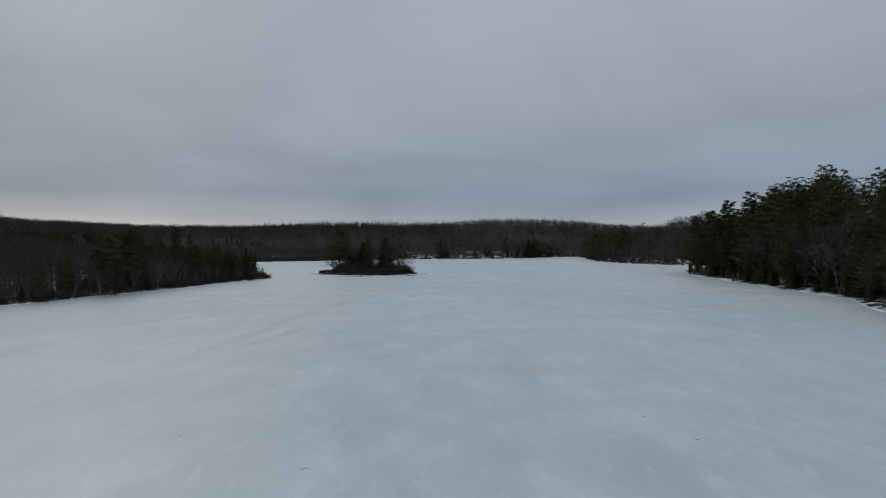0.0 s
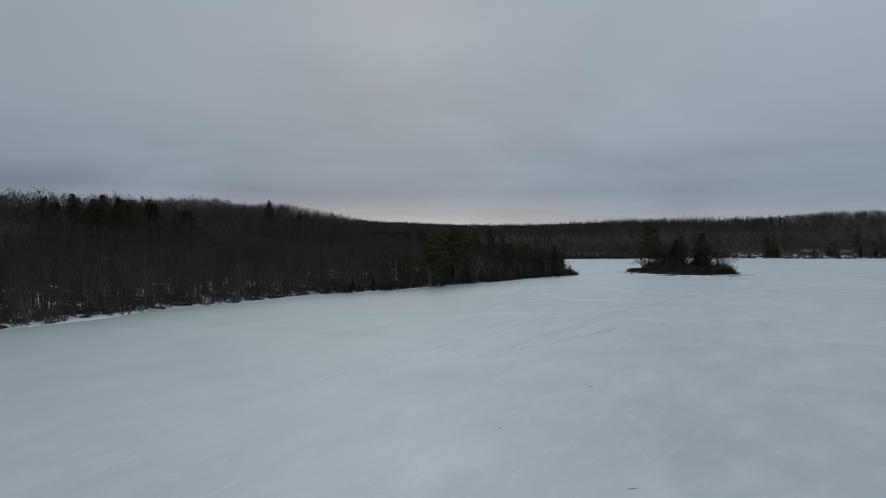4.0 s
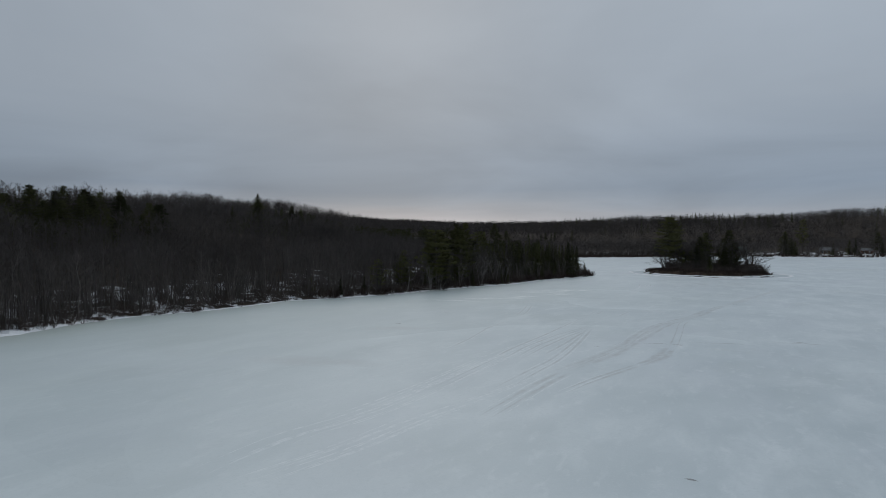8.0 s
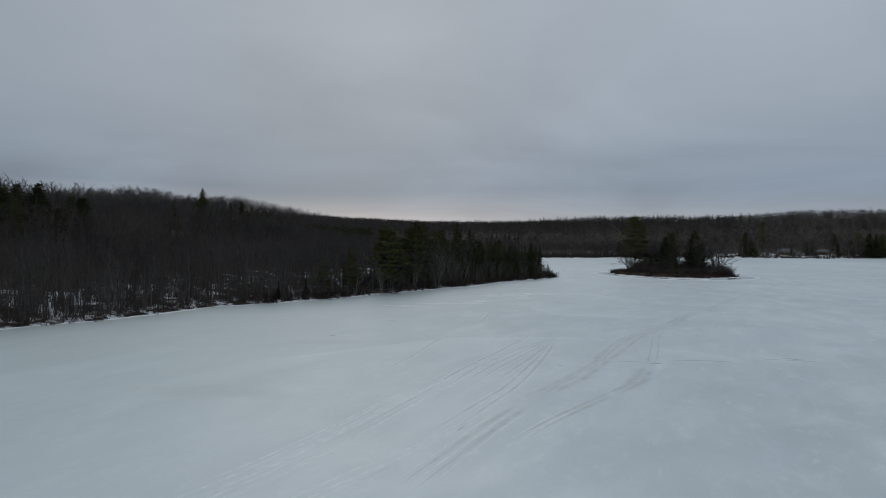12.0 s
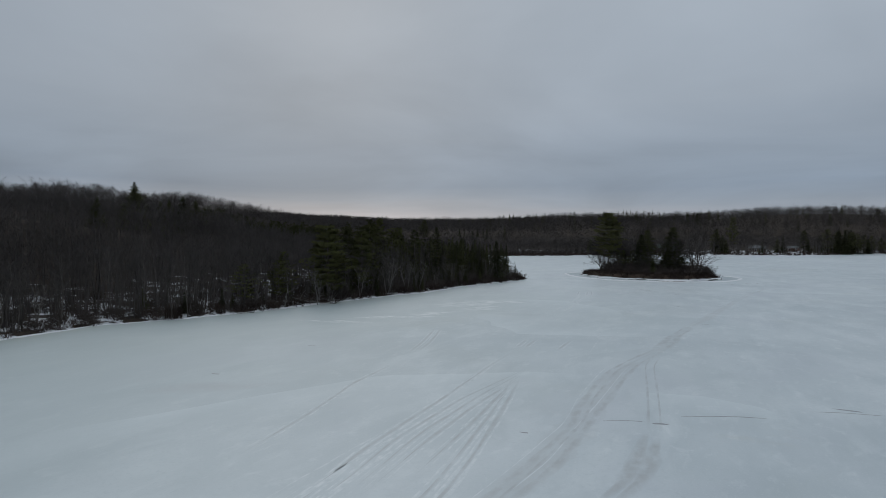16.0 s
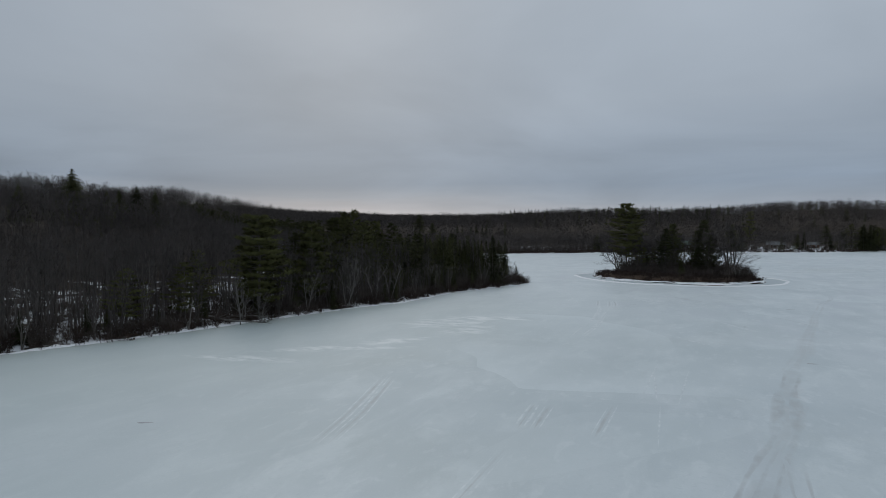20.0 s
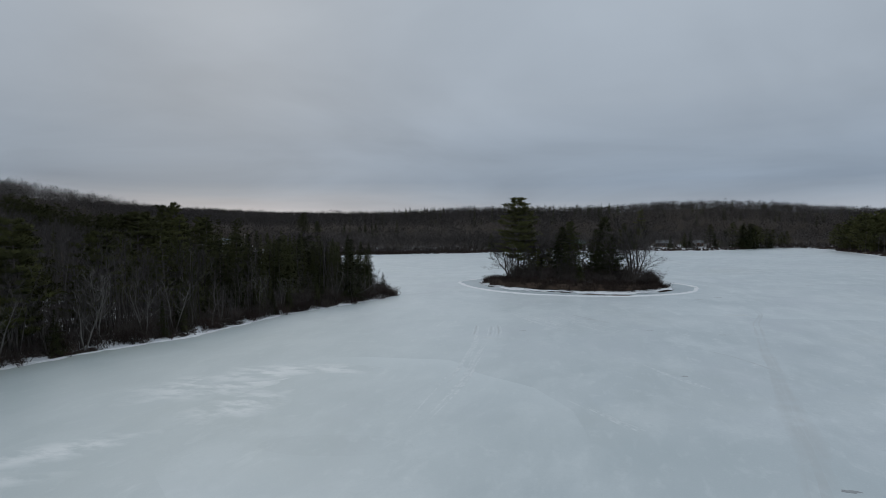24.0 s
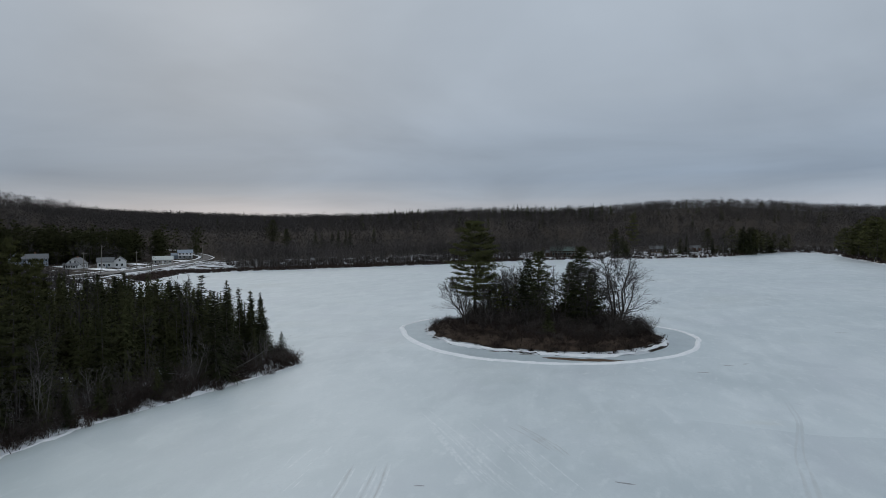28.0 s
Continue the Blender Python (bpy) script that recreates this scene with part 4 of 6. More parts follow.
for i, (x, y, s, w) in enumerate([(-89.6, 152.4, 0.88, 1.3), (-93, 179, 0.74, 1.1), (-88.2, 163.5, 0.79, 1.0), (-95.0, 134.5, 0.5, 1.5), (-93.0, 142, 0.5, 1.4), (-97, 172, 0.72, 1.1), (-125, 230, 1.1, 0.6),
                                  (-120, 227.7, 1.06, 0.6), (-96, 147, 0.55, 1.3), (-87.5, 184, 0.6, 1.2), (-89, 173, 0.5, 1.3),
                                  (-86, 199, 0.7, 1.1), (-111, 224, 0.85, 0.8), (-95, 204, 0.85, 1.1), (-93, 156, 0.75, 1), (-113, 209, 0.95, 1.4), (-108, 214, 0.9, 1.2), (-99, 198, 0.78, 1.2), (-116, 214, 0.8, 1.1)]):
    plant(shore_pines if i in (0, 1, 2, 5, 6, 7, 12, 15) else pine_models, x, y, s, i, wide=w)
for i, (x, y, s) in enumerate([(-86.8, 160.5, 0.75), (-82.5, 180, 0.75), (-81.2, 197, 0.7), (-80.5, 203, 0.6), (-77.2, 216, 0.6),
                               (-74.5, 229, 0.45), (-75.5, 226, 0.5), (-87.6, 146.4, 0.72), (-88.6, 148.2, 0.6), (-86.9, 149.6, 0.5), (-84.6, 168.5, 0.8), (-85.2, 171.0, 0.9), (-104, 104, 0.7), (-83.5, 176, 0.7)]):
    plant(pale_models, x, y, s, i)
for i, (x, y, s, t) in enumerate([(-76.5, 231, 1.08, 0), (-78, 233.8, 1.02, 1), (-79.5, 230, 1.12, 2), (-81, 233, 0.9, 0), (-83.5, 229, 1.15, 1), (-86, 232, 1.1, 2)]):
    plant(thin_models if t else spruce_models, x, y, s, i)

p = sites(1500, -132, -82, 222, 262, 1.5, 14, 53)
for i, (x, y) in enumerate(p[:85]):
    plant(spruce_models, x, y, rng.uniform(0.8, 1.28), i, wide=rng.uniform(1.1, 1.7))
p = sites(2600, -112, -68, 120, 242, 1.0, 6, 23)
for i, (x, y) in enumerate(p[:34]):
    plant(spruce_models, x, y, rng.uniform(0.25, 0.55), i, wide=1.5)

# conifers that stand out on the ridge and round the far shore
for i, (x, y, s, w) in enumerate(RIDGE_SPRUCES):
    plant(tall_spruces, x, y, (s - height(x, y)) / 18, i, wide=w * 1.3)
for i in range(24):
    a, r = i * 2.4, 3.2 * math.sqrt(i)
    plant(hemlocks, -185 + r * math.cos(a) * 1.4, 118 + r * math.sin(a) * 1.6, rng.uniform(0.66, 0.86), i, wide=1.4)
plant(pine_models, 3.0, 596.2, 1.7, 1, wide=0.8)
for i, (x, y, s) in enumerate([(-7.2, 572, 1.75), (-11, 575, 1.5), (-3, 574, 1.35), (60, 612, 1.5), (66, 622, 1.7), (73, 630, 1.6), (80, 618, 1.9), (84, 626, 1.8), (88, 634, 1.9), (94, 640, 1.6),
                               (98, 648, 1.8), (86, 630, 1.7), (104, 655, 1.4), (82, 628, 1.5), (35, 600, 1.3), (42, 603, 1.5), (-98, 522, 1.2), (112, 672, 1.5), (20, 592, 1.1), (-62, 552, 0.9)]):
    plant(spruce_models, x + rng.uniform(-4, 4), y + rng.uniform(0, 7), s * rng.uniform(0.8, 1.3), i, wide=rng.uniform(1.4, 2.4))
for i, (x, y, s) in enumerate([(-10, 580, 1.15), (-12, 583, 0.9), (56, 617, 1.1), (74, 628, 1.25), (88, 634, 1.2), (93, 638, 1.15), (98, 645, 1.05), (104, 650, 0.95), (111, 658, 0.95), (119, 664, 0.85), (125, 672, 0.8),
                               (84, 640, 1.1), (134, 590, 1.2), (136, 575, 1.3), (129, 540, 1.5), (133, 548, 1.45), (127, 528, 1.3)]):
    plant(pine_models, x, y, s, i, wide=1.15)
for i, (x, y, s) in enumerate([(150, 600, 1.0), (153, 580, 1.1), (158, 615, 1.2), (162, 565, 1.2), (149, 640, 1.0), (156, 545, 1.0), (138, 505, 0.85),
                               (142, 490, 0.9), (135, 470, 0.8), (150, 520, 1.2), (147, 440, 0.9), (160, 405, 1.0), (166, 400, 0.9)]):
    plant(pine_models, x, y, s, i)
# tall pines and hemlocks on the steep east bank
p = sites(500, 80, 130, 95, 292, 1.5, 9, 24)
for i, (x, y) in enumerate(p[:46]):
    plant(pine_models if i % 3 else spruce_models, x, y, rng.uniform(0.7, 1.05) * (1.0 if i % 3 else 1.5), i, wide=1.1)
for i, (x, y, s) in enumerate([(114, 277, 1.7), (111, 268, 1.6), (118, 284, 1.5), (113, 258, 1.65), (110, 246, 1.5), (122, 262, 1.75), (112, 226, 1.5), (118, 212, 1.6), (119, 272, 1.75), (125, 280, 1.6),
                               (117, 250, 1.75), (120, 238, 1.7), (121, 225, 1.7), (116, 200, 1.55), (121, 190, 1.6), (114, 182, 1.4), (127, 252, 1.7), (128, 236, 1.7)]):
    plant(pine_models, x, y, s * 0.96, i, wide=1.15)
p = sites(900, 78, 130, 95, 292, 0.9, 4, 25)
for i, (x, y) in enumerate(p[:42]):
    plant(spruce_models, x, y, rng.uniform(0.5, 1.0), i, wide=1.5)
for i, (x, y, s, lean) in enumerate([(99.5, 131, 0.95, 14), (101, 136, 1.0, 10), (97.5, 126, 0.9, 20), (104.5, 144, 1.0, 8), (101, 160, 1.0, 5)]):
    plant(birch_models, x, y, s, i, turn=-60, lean=lean)
for i, (x, y, s) in enumerate([(100, 152, 1.0), (103, 172, 1.1), (105, 190, 1.0), (108, 205, 1.1), (96, 134, 1.0), (110, 222, 1.0), (106, 180, 1.25), (104, 165, 1.3)]):
    plant(fork_models if i % 2 else pale_models, x, y, s * 1.2, i)

p = sites(900, 92, 124, 112, 235, 3, 15, 54)
for i, (x, y) in enumerate(p[:30]):
    plant((bare_models, fork_models, pale_models)[i % 3], x, y, rng.uniform(1.15, 1.7), i)

# ---------------------------------------------------------------- the island
copy_thing(hero_models[0], pose(-50.9, 271.2, height(-50.9, 271.2) - 0.05, 0, 0, 20) @ Matrix.Diagonal((0.97, 0.97, 0.974, 1)))
ISLE = [(fork_models, -53.2, 272.2, 0.78, 1, 20), (bare_models, -53.8, 273.4, 0.85, 3, 30), (bare_models, -52.6, 270.2, 0.8, 0, 16), (bare_models, -47.0, 273.0, 1.0, 2, 0),
        (bare_models, -44.5, 275.0, 1.0, 3, 0), (shore_pines, -46.4, 271.5, 0.5, 0, 0), (hemlocks, -39.5, 268.6, 0.8, 1, 0), (hemlocks, -37.6, 269.2, 0.93, 0, 0), (hemlocks, -38.5, 267.4, 0.5, 1, 0), (hemlocks, -28.0, 267.6, 0.58, 1, 0), (hemlocks, -30.9, 267.4, 0.52, 0, 0), (pine_models, -42.8, 272.0, 0.5, 2, 0), (spruce_models, -40.8, 270.0, 1.1, 2, 0),
        (snag_models, -34.2, 266.0, 1.13, 0, 0), (spruce_models, -34.9, 257.5, 0.6, 4, 0), (hemlocks, -29.3, 268.4, 1.0, 0, 0), (hemlocks, -27.2, 270.4, 0.72, 1, 0), (hemlocks, -31.2, 269.8, 0.8, 1, 0),
        (fork_models, -22.6, 267.6, 1.36, 0, 0), (fork_models, -21.6, 270.5, 1.0, 1, 0), (bare_models, -39.0, 274.0, 1.0, 4, 0), (bare_models, -36.4, 272.5, 1.05, 5, 0), (bare_models, -41.4, 268.0, 0.9, 6, 0),
        (bare_models, -48.5, 268.0, 0.75, 1, 0), (bare_models, -27.0, 276.5, 0.9, 3, 0), (bare_models, -43.4, 270.0, 0.9, 5, 0), (spruce_models, -48.4, 274.5, 0.8, 3, 0), (spruce_models, -44.6, 268.6, 0.6, 1, 0),
        (clump_models, -45.8, 269.6, 0.8, 0, 0), (clump_models, -40.0, 266.6, 0.75, 1, 0), (clump_models, -37.0, 269.0, 0.85, 2, 0), (clump_models, -26.0, 264.8, 0.45, 0, 0), (clump_models, -20.5, 268.0, 0.5, 1, 0)]
ISLE += [(fork_models if k % 2 else bare_models, x, y, (0.72 if k % 2 else 0.98) + 0.04 * (k % 7), k, 0) for k, (x, y) in enumerate([(-47.6, 270.5), (-46, 274.5), (-45.2, 272.4), (-43.8, 273.6), (-42.2, 270.6), (-41, 274.2), (-40, 272.2),
         (-37.8, 271.2), (-36.4, 274.0), (-44, 277), (-49.4, 272.6), (-33.0, 272.5), (-32.2, 267.8), (-27.8, 266.8)])]
r = np.random.default_rng(77)
for k in range(72):
    ISLE.append((bare_models if k % 3 else clump_models, r.uniform(-53, -36) if k % 4 else r.uniform(-32, -21), r.uniform(264.0, 277), r.uniform(0.3, 0.85) if k % 4 else r.uniform(0.3, 0.6), k, 0))
for i, (models, x, y, s, k, lean) in enumerate(ISLE):
    tagged(plant(models, x, y, s, k, lean=lean, turn=-85 if lean else None, wide=1.12 if models is hemlocks else 1.3 if models in (fork_models, spruce_models, pine_models, shore_pines, tall_spruces) else 1.0), group="island trees")
for i, (x, y, s) in enumerate([(-195, 551, 1.6), (-199, 553, 1.45), (-203, 549, 1.5), (-189, 584, 1.55), (-217, 541, 1.4), (-214, 545, 1.35), (-207, 547, 1.4)]):
    plant(spruce_models, x, y, s, i, wide=1.3)
for i, (x, y, s) in enumerate([(-109.1, 234.2, 1.36), (-106.8, 235.4, 1.3), (-104.5, 234.8, 1.33), (-111.0, 236.0, 1.28)]):
    plant(spruce_models, x, y, s, i, wide=1.5)
tagged(plant(hemlocks, -256, 551, 1.0, 0, wide=1.75), "broad dark pine standing out of the bare hillside", "tree", "lone conifers on the far slope")
tagged(plant(hemlocks, -237, 536, 0.8, 1, wide=1.6), "dark conifer half hidden in the bare hillside woods", "tree", "lone conifers on the far slope")
for o in MODELS:
    for c in list(o.children):
        bpy.data.objects.remove(c)
    bpy.data.objects.remove(o)

# ---------------------------------------------------------------- shrubs
shrubs = [grow_shrub(rng, 1.3, stems=16, twigs=5, width=0.05).arrays() for _ in range(5)]
tall_shrubs = [grow_shrub(rng, 2.0, stems=22, twigs=5, width=0.05, spread=0.6).arrays() for _ in range(4)]
r = np.random.default_rng(31)
q = np.c_[r.uniform(-61, -13, 2100), r.uniform(243, 284, 2100)]
i_d = edge_distance(q[:, 0], q[:, 1], ISLAND)
q = q[i_d < -0.35 - 0.7 * r.uniform(0, 1, len(q)) ** 2]
scatter("island_thicket", shrubs, rows_for(q, 5, 32, 0.4, 1.0), M_SHRUB, "low red-brown shrub thicket covering the island", "shrubs")
q = np.c_[r.uniform(-52, -24, 260), r.uniform(266, 278.0, 260)]
scatter("island_brush", tall_shrubs, rows_for(q, 4, 44, 0.8, 2.1), M_GREYSHRUB, "tangle of leafless saplings under the island trees", "shrubs")
def clumps(x, y):
    """Ragged stretches of the shore where brush stands out over the ice."""
    return wave(x * 1.3, y, 7.0, 0.9) + 0.6 * wave(x, y * 1.7, 3.1, 2.0) > 0.15


p = sites(9000, -112, -66, 20, 244, -0.7, 0.9, 49, keep=clumps)
scatter("shoreline_brush", shrubs, rows_for(p[:900], 5, 50, 0.35, 0.9), M_SHRUB, "dark red-brown leafless brush leaning out from the bank", "shrubs")
p = sites(6000, -112, -66, 118, 244, 0.2, 3.2, 45)
scatter("point_thicket", shrubs, rows_for(p[:1000], 5, 46, 0.5, 1.4), M_SHRUB, "dark red-brown leafless brush at the edge of the ice", "shrubs")
p = sites(5000, -118, -66, 150, 236, 1.0, 10, 47)
scatter("point_brush", tall_shrubs, rows_for(p[:330], 4, 48, 0.6, 1.3), M_GREYSHRUB, "leafless saplings under the trees of the point", "shrubs")
p = sites(9000, -112, -66, 10, 262, 0.5, 6.5, 33)
scatter("shore_thicket", shrubs, rows_for(p[:1300], 5, 34, 0.4, 1.1), M_GREYSHRUB, "low brown leafless shrubs along the snowy shore", "shrubs")
p = sites(9000, -125, -66, 10, 262, 1.5, 26, 35)
scatter("shore_brush", tall_shrubs, rows_for(p[:1100], 4, 36, 0.6, 1.3), M_GREYSHRUB, "grey-brown leafless brush under the trees", "shrubs")
saplings = [grow_saplings(rng, 4.6) for _ in range(6)]
p = sites(9000, -150, -66, 10, 205, 1.5, 34, 55)
scatter("shore_saplings", saplings, rows_for(p[:950], 6, 56, 0.55, 1.25), M_TWIG, "slim grey saplings crowded under the trees", "saplings")
coarse_shrubs = [grow_shrub(rng, 1.8, stems=16, twigs=1, width=0.2, spread=0.6).arrays() for _ in range(4)]
p = sites(26000, -240, 190, 360, 720, 0.5, 7, 37)
scatter("far_shore_thicket", coarse_shrubs, rows_for(p[:4800], 4, 38, 0.6, 1.2), M_SHRUB, "red-brown brush along the far shore", "shrubs")
p = sites(34000, -240, -70, 360, 620, 0.3, 11, 57)
scatter("far_cove_thicket", coarse_shrubs, rows_for(p[:4200], 4, 58, 0.4, 1.0), M_SHRUB, "thick red-brown brush lining the far cove", "shrubs")
p = sites(9000, -240, 200, 400, 730, 5, 48, 41, keep=sparse_brush)
scatter("far_shore_brush", coarse_shrubs, rows_for(p[:3600], 4, 42, 0.9, 2.0), M_GREYSHRUB, "grey leafless saplings and brush under the far trees", "shrubs")
p = sites(3000, 76, 180, 80, 470, 0.8, 6, 39)
scatter("east_shore_thicket", tall_shrubs, rows_for(p[:450], 4, 40, 0.5, 1.1), M_GREYSHRUB, "dark leafless brush along the eastern shore", "shrubs")
for i, (x, y, s) in enumerate([(-18.5, 262, 1.0), (-20.5, 260.5, 1.1), (-22, 264.5, 1.15), (-19.8, 265, 1.05), (-24, 262, 0.9), (-17.6, 264.2, 0.8), (-25.5, 266, 1.1), (-22.8, 268.5, 1.2),
                               (-36.2, 254.2, 0.55), (-33.0, 252.6, 0.5), (-29.6, 253.4, 0.6), (-26.4, 254.6, 0.62), (-38.8, 257.8, 0.62), (-31.4, 256.8, 0.66), (-27.8, 258.4, 0.74), (-35.0, 259.6, 0.64),
                               (-23.6, 257.2, 0.72), (-30.6, 261.4, 0.76), (-38.0, 262.4, 0.6), (-43.6, 259.4, 0.5), (-41.2, 255.2, 0.42), (-20.6, 257.4, 0.7), (-47.6, 262.2, 0.42), (-33.4, 263.0, 0.7)]):
    ob = soup_part("bush", grow_shrub(np.random.default_rng(50 + i), 3.0 * s, stems=90 if s > 0.78 else 60, twigs=9, width=0.04, spread=0.75 if s > 0.78 else 0.95), M_GREYSHRUB)
    ob.matrix_basis = pose(x, y, height(x, y) - 0.05)
    tagged(ob, "rounded leafless brown bush on the island", "bush", "island bushes")

# ---------------------------------------------------------------- snow banks, ridge and tracks on the ice


def fade_map(me, u, v):
    """Texture coordinates across and along a thin layer."""
    idx = np.empty(len(me.loops), np.int32)
    me.loops.foreach_get("vertex_index", idx)
    me.uv_layers.new(name="UVMap").data.foreach_set("uv", np.c_[u[idx], v[idx]].astype(np.float32).ravel())


def strip(name, line, widths, mat, lift=0.015, closed=False, crown=0.0, label="", category="", kind="structure", seed=1, rough=0.0):
    """A ribbon with an uneven edge along a line of the plan; crown: how far its middle stands up."""
    r = np.random.default_rng(seed)
    line = np.asarray(line, float)
    if closed:
        line = np.r_[line, line[:1]]
    seg = np.hypot(*np.diff(line, axis=0).T)
    at = np.r_[0, np.cumsum(seg)]
    n = max(4, int(at[-1] / 0.8))
    s = np.linspace(0, at[-1], n)
    x, y = np.interp(s, at, line[:, 0]), np.interp(s, at, line[:, 1])
    k = 3 if n > 12 else 1
    for _ in range(k if not closed else 0):
        x[1:-1], y[1:-1] = (x[:-2] + 2 * x[1:-1] + x[2:]) / 4, (y[:-2] + 2 * y[1:-1] + y[2:]) / 4
    t = np.stack([np.gradient(x), np.gradient(y)], 1)
    t /= np.linalg.norm(t, axis=1, keepdims=True) + 1e-9
    side = np.stack([-t[:, 1], t[:, 0]], 1)
    w = np.interp(s / at[-1], np.linspace(0, 1, len(widths)), widths)
    e1, e2 = (w / 2 * np.clip(1 + rough * np.convolve(r.normal(size=n + 8), np.ones(9) / 3, "valid"), 0.4, 1.7) for _ in range(2))
    rows = []
    for f, e, up in ((-1, e1, 0), (-0.5, e1, 0.8), (0, e1, 1), (0.5, e2, 0.8), (1, e2, 0)):
        z = lift * (1.0 if up else -0.3) + up * crown * (1 + rough * r.normal(size=n))
        rows.append(np.c_[x + side[:, 0] * e * f, y + side[:, 1] * e * f, z])
    v = np.stack(rows, 1).reshape(-1, 3)
    i = np.arange((n - 1) * 5).reshape(n - 1, 5)[:, :4].ravel()
    f = np.c_[i, i + 5, i + 6, i + 1]
    d1, d2 = v[f[:, 2]] - v[f[:, 0]], v[f[:, 3]] - v[f[:, 1]]
    folded = d1[:, 0] * d2[:, 1] - d1[:, 1] * d2[:, 0] < 0
    f[folded] = f[folded][:, ::-1]
    if not crown and not closed:
        v[:5, 2] = v[-5:, 2] = -0.003
    me = mesh_of(name, v, f, mat, normals=None if crown else np.tile((0.0, 0.0, 1.0), (len(v), 1)))
    fade_map(me, np.tile(np.linspace(0, 1, 5), n), np.repeat(np.linspace(0, 1, n), 5))
    return tagged(new(name, me), label, category, kind=kind)


def shore_snow(name, ring, seed, label, size=1.0):
    """A broken band of snow on the edge of the land."""
    r = np.random.default_rng(seed)
    ring = np.r_[ring, ring[:1]]
    seg = np.hypot(*np.diff(ring, axis=0).T)
    at = np.r_[0, np.cumsum(seg)]
    n = int(at[-1] / 0.9)
    s = np.linspace(0, at[-1], n)
    x, y = np.interp(s, at, ring[:, 0]), np.interp(s, at, ring[:, 1])
    t = np.stack([np.gradient(x), np.gradient(y)], 1)
    t /= np.linalg.norm(t, axis=1, keepdims=True) + 1e-9
    out = np.stack([t[:, 1], -t[:, 0]], 1)
    test = edge_distance(x + out[:, 0], y + out[:, 1], ring[:-1])
    out[test < 0] *= -1
    sm = np.convolve(r.normal(size=n + 12), np.ones(13) / 13 ** 0.5, "valid")
    w = size * np.clip(0.06 + 0.55 * sm + 0.2 * r.normal(size=n), 0.02, 2.2)
    lo = -size * np.clip(0.2 + 0.4 * np.roll(sm, 40) + 0.14 * r.normal(size=n), 0.02, 1.9)
    rows = []
    for q in (0.0, 0.3, 0.7, 1.0):
        d = lo + (w - lo) * q
        px, py = x + out[:, 0] * d, y + out[:, 1] * d
        z = np.maximum(land(px, py), 0.0) + (0.02 if q in (0.0, 1.0) else 0.1)
        rows.append(np.c_[px, py, z])
    v = np.stack(rows, 1).reshape(-1, 3)
    i = np.arange((n - 1) * 4).reshape(n - 1, 4)[:, :3].ravel()
    ob = new(name, mesh_of(name, v, np.c_[i, i + 1, i + 5, i + 4], M_SNOW))
    return tagged(ob, label, "snow", kind="structure")


shore_snow("snow_bank", LAKE, 3, "broken band of white snow along the shoreline")
shore_snow("snow_bank", ISLAND, 4, "white snow edge round the island", 0.75)
RIDGE = []
for a in np.arange(96) * 2 * math.pi / 96:
    swell = 0.98 - 0.068 * math.sin(2 * a) + 0.014 * math.cos(3 * a) + 0.044 * math.sin(3 * a) - 0.008 * math.cos(4 * a) + 0.006 * math.sin(9 * a) + 0.004 * math.sin(17 * a + 1)
    RIDGE.append((-37.0 + 28.6 * swell * math.cos(a), 264.0 + 24.5 * swell * math.sin(a)))
strip("ice_ridge", RIDGE, [0.8, 1.0, 1.3, 0.9, 1.0, 1.5, 1.4, 1.2, 0.8], M_SNOW, 0.01, True, 0.16, "raised white ridge of snow ice ringing the island", "ice ridge", seed=5, rough=0.18)
ring_v = [(*p, 0.006) for p in RIDGE] + [(*(np.array([-37.3, 263.0]) + (np.array(p) - [-37.0, 264.0]) * 0.72), 0.006) for p in RIDGE]
k = np.arange(96)
moat = new("moat_ice", mesh_of("moat_ice", np.array(ring_v), np.c_[k, (k + 1) % 96, (k + 1) % 96 + 96, k + 96], M_MOAT))
tagged(moat, "smooth grey refrozen ice inside the ridge", "ice", kind="structure")

TRACK = dict(label="old snowmobile track pressed into the ice", category="track")
LEFT = [(-30.9, 72), (-29.7, 79.3), (-29.0, 84.6), (-28.2, 92.4), (-28.6, 99.7), (-28.3, 110.7), (-26.9, 117.0), (-25.2, 123.4), (-24.5, 127.6), (-23.6, 135.4), (-22.4, 144.1), (-19.6, 156.3), (-17.4, 169.0), (-13.2, 192), (-11.8, 199.1), (-10.5, 206), (-7.1, 216.4), (-5.5, 228.4)]
RIGHT = [(-29.6, 73), (-28.4, 79.8), (-27.5, 85.0), (-27.2, 92.6), (-26.8, 100.0), (-26.4, 110), (-26.1, 114.0), (-24.0, 123.8), (-23.4, 128.0), (-22.3, 137.8), (-21.2, 144.4), (-18.8, 157), (-16.6, 169.4), (-12.5, 192), (-11.1, 198.9), (-9.7, 206.3), (-6.4, 217.9), (-5.3, 227.8)]
import itertools

layer_count = itertools.count()


def track(pts, widths, mat, seed, rough=0.45):
    return strip("snowmobile_track", pts, widths, mat, 0.004 + 0.0012 * (next(layer_count) % 24), seed=seed, rough=rough, **TRACK)


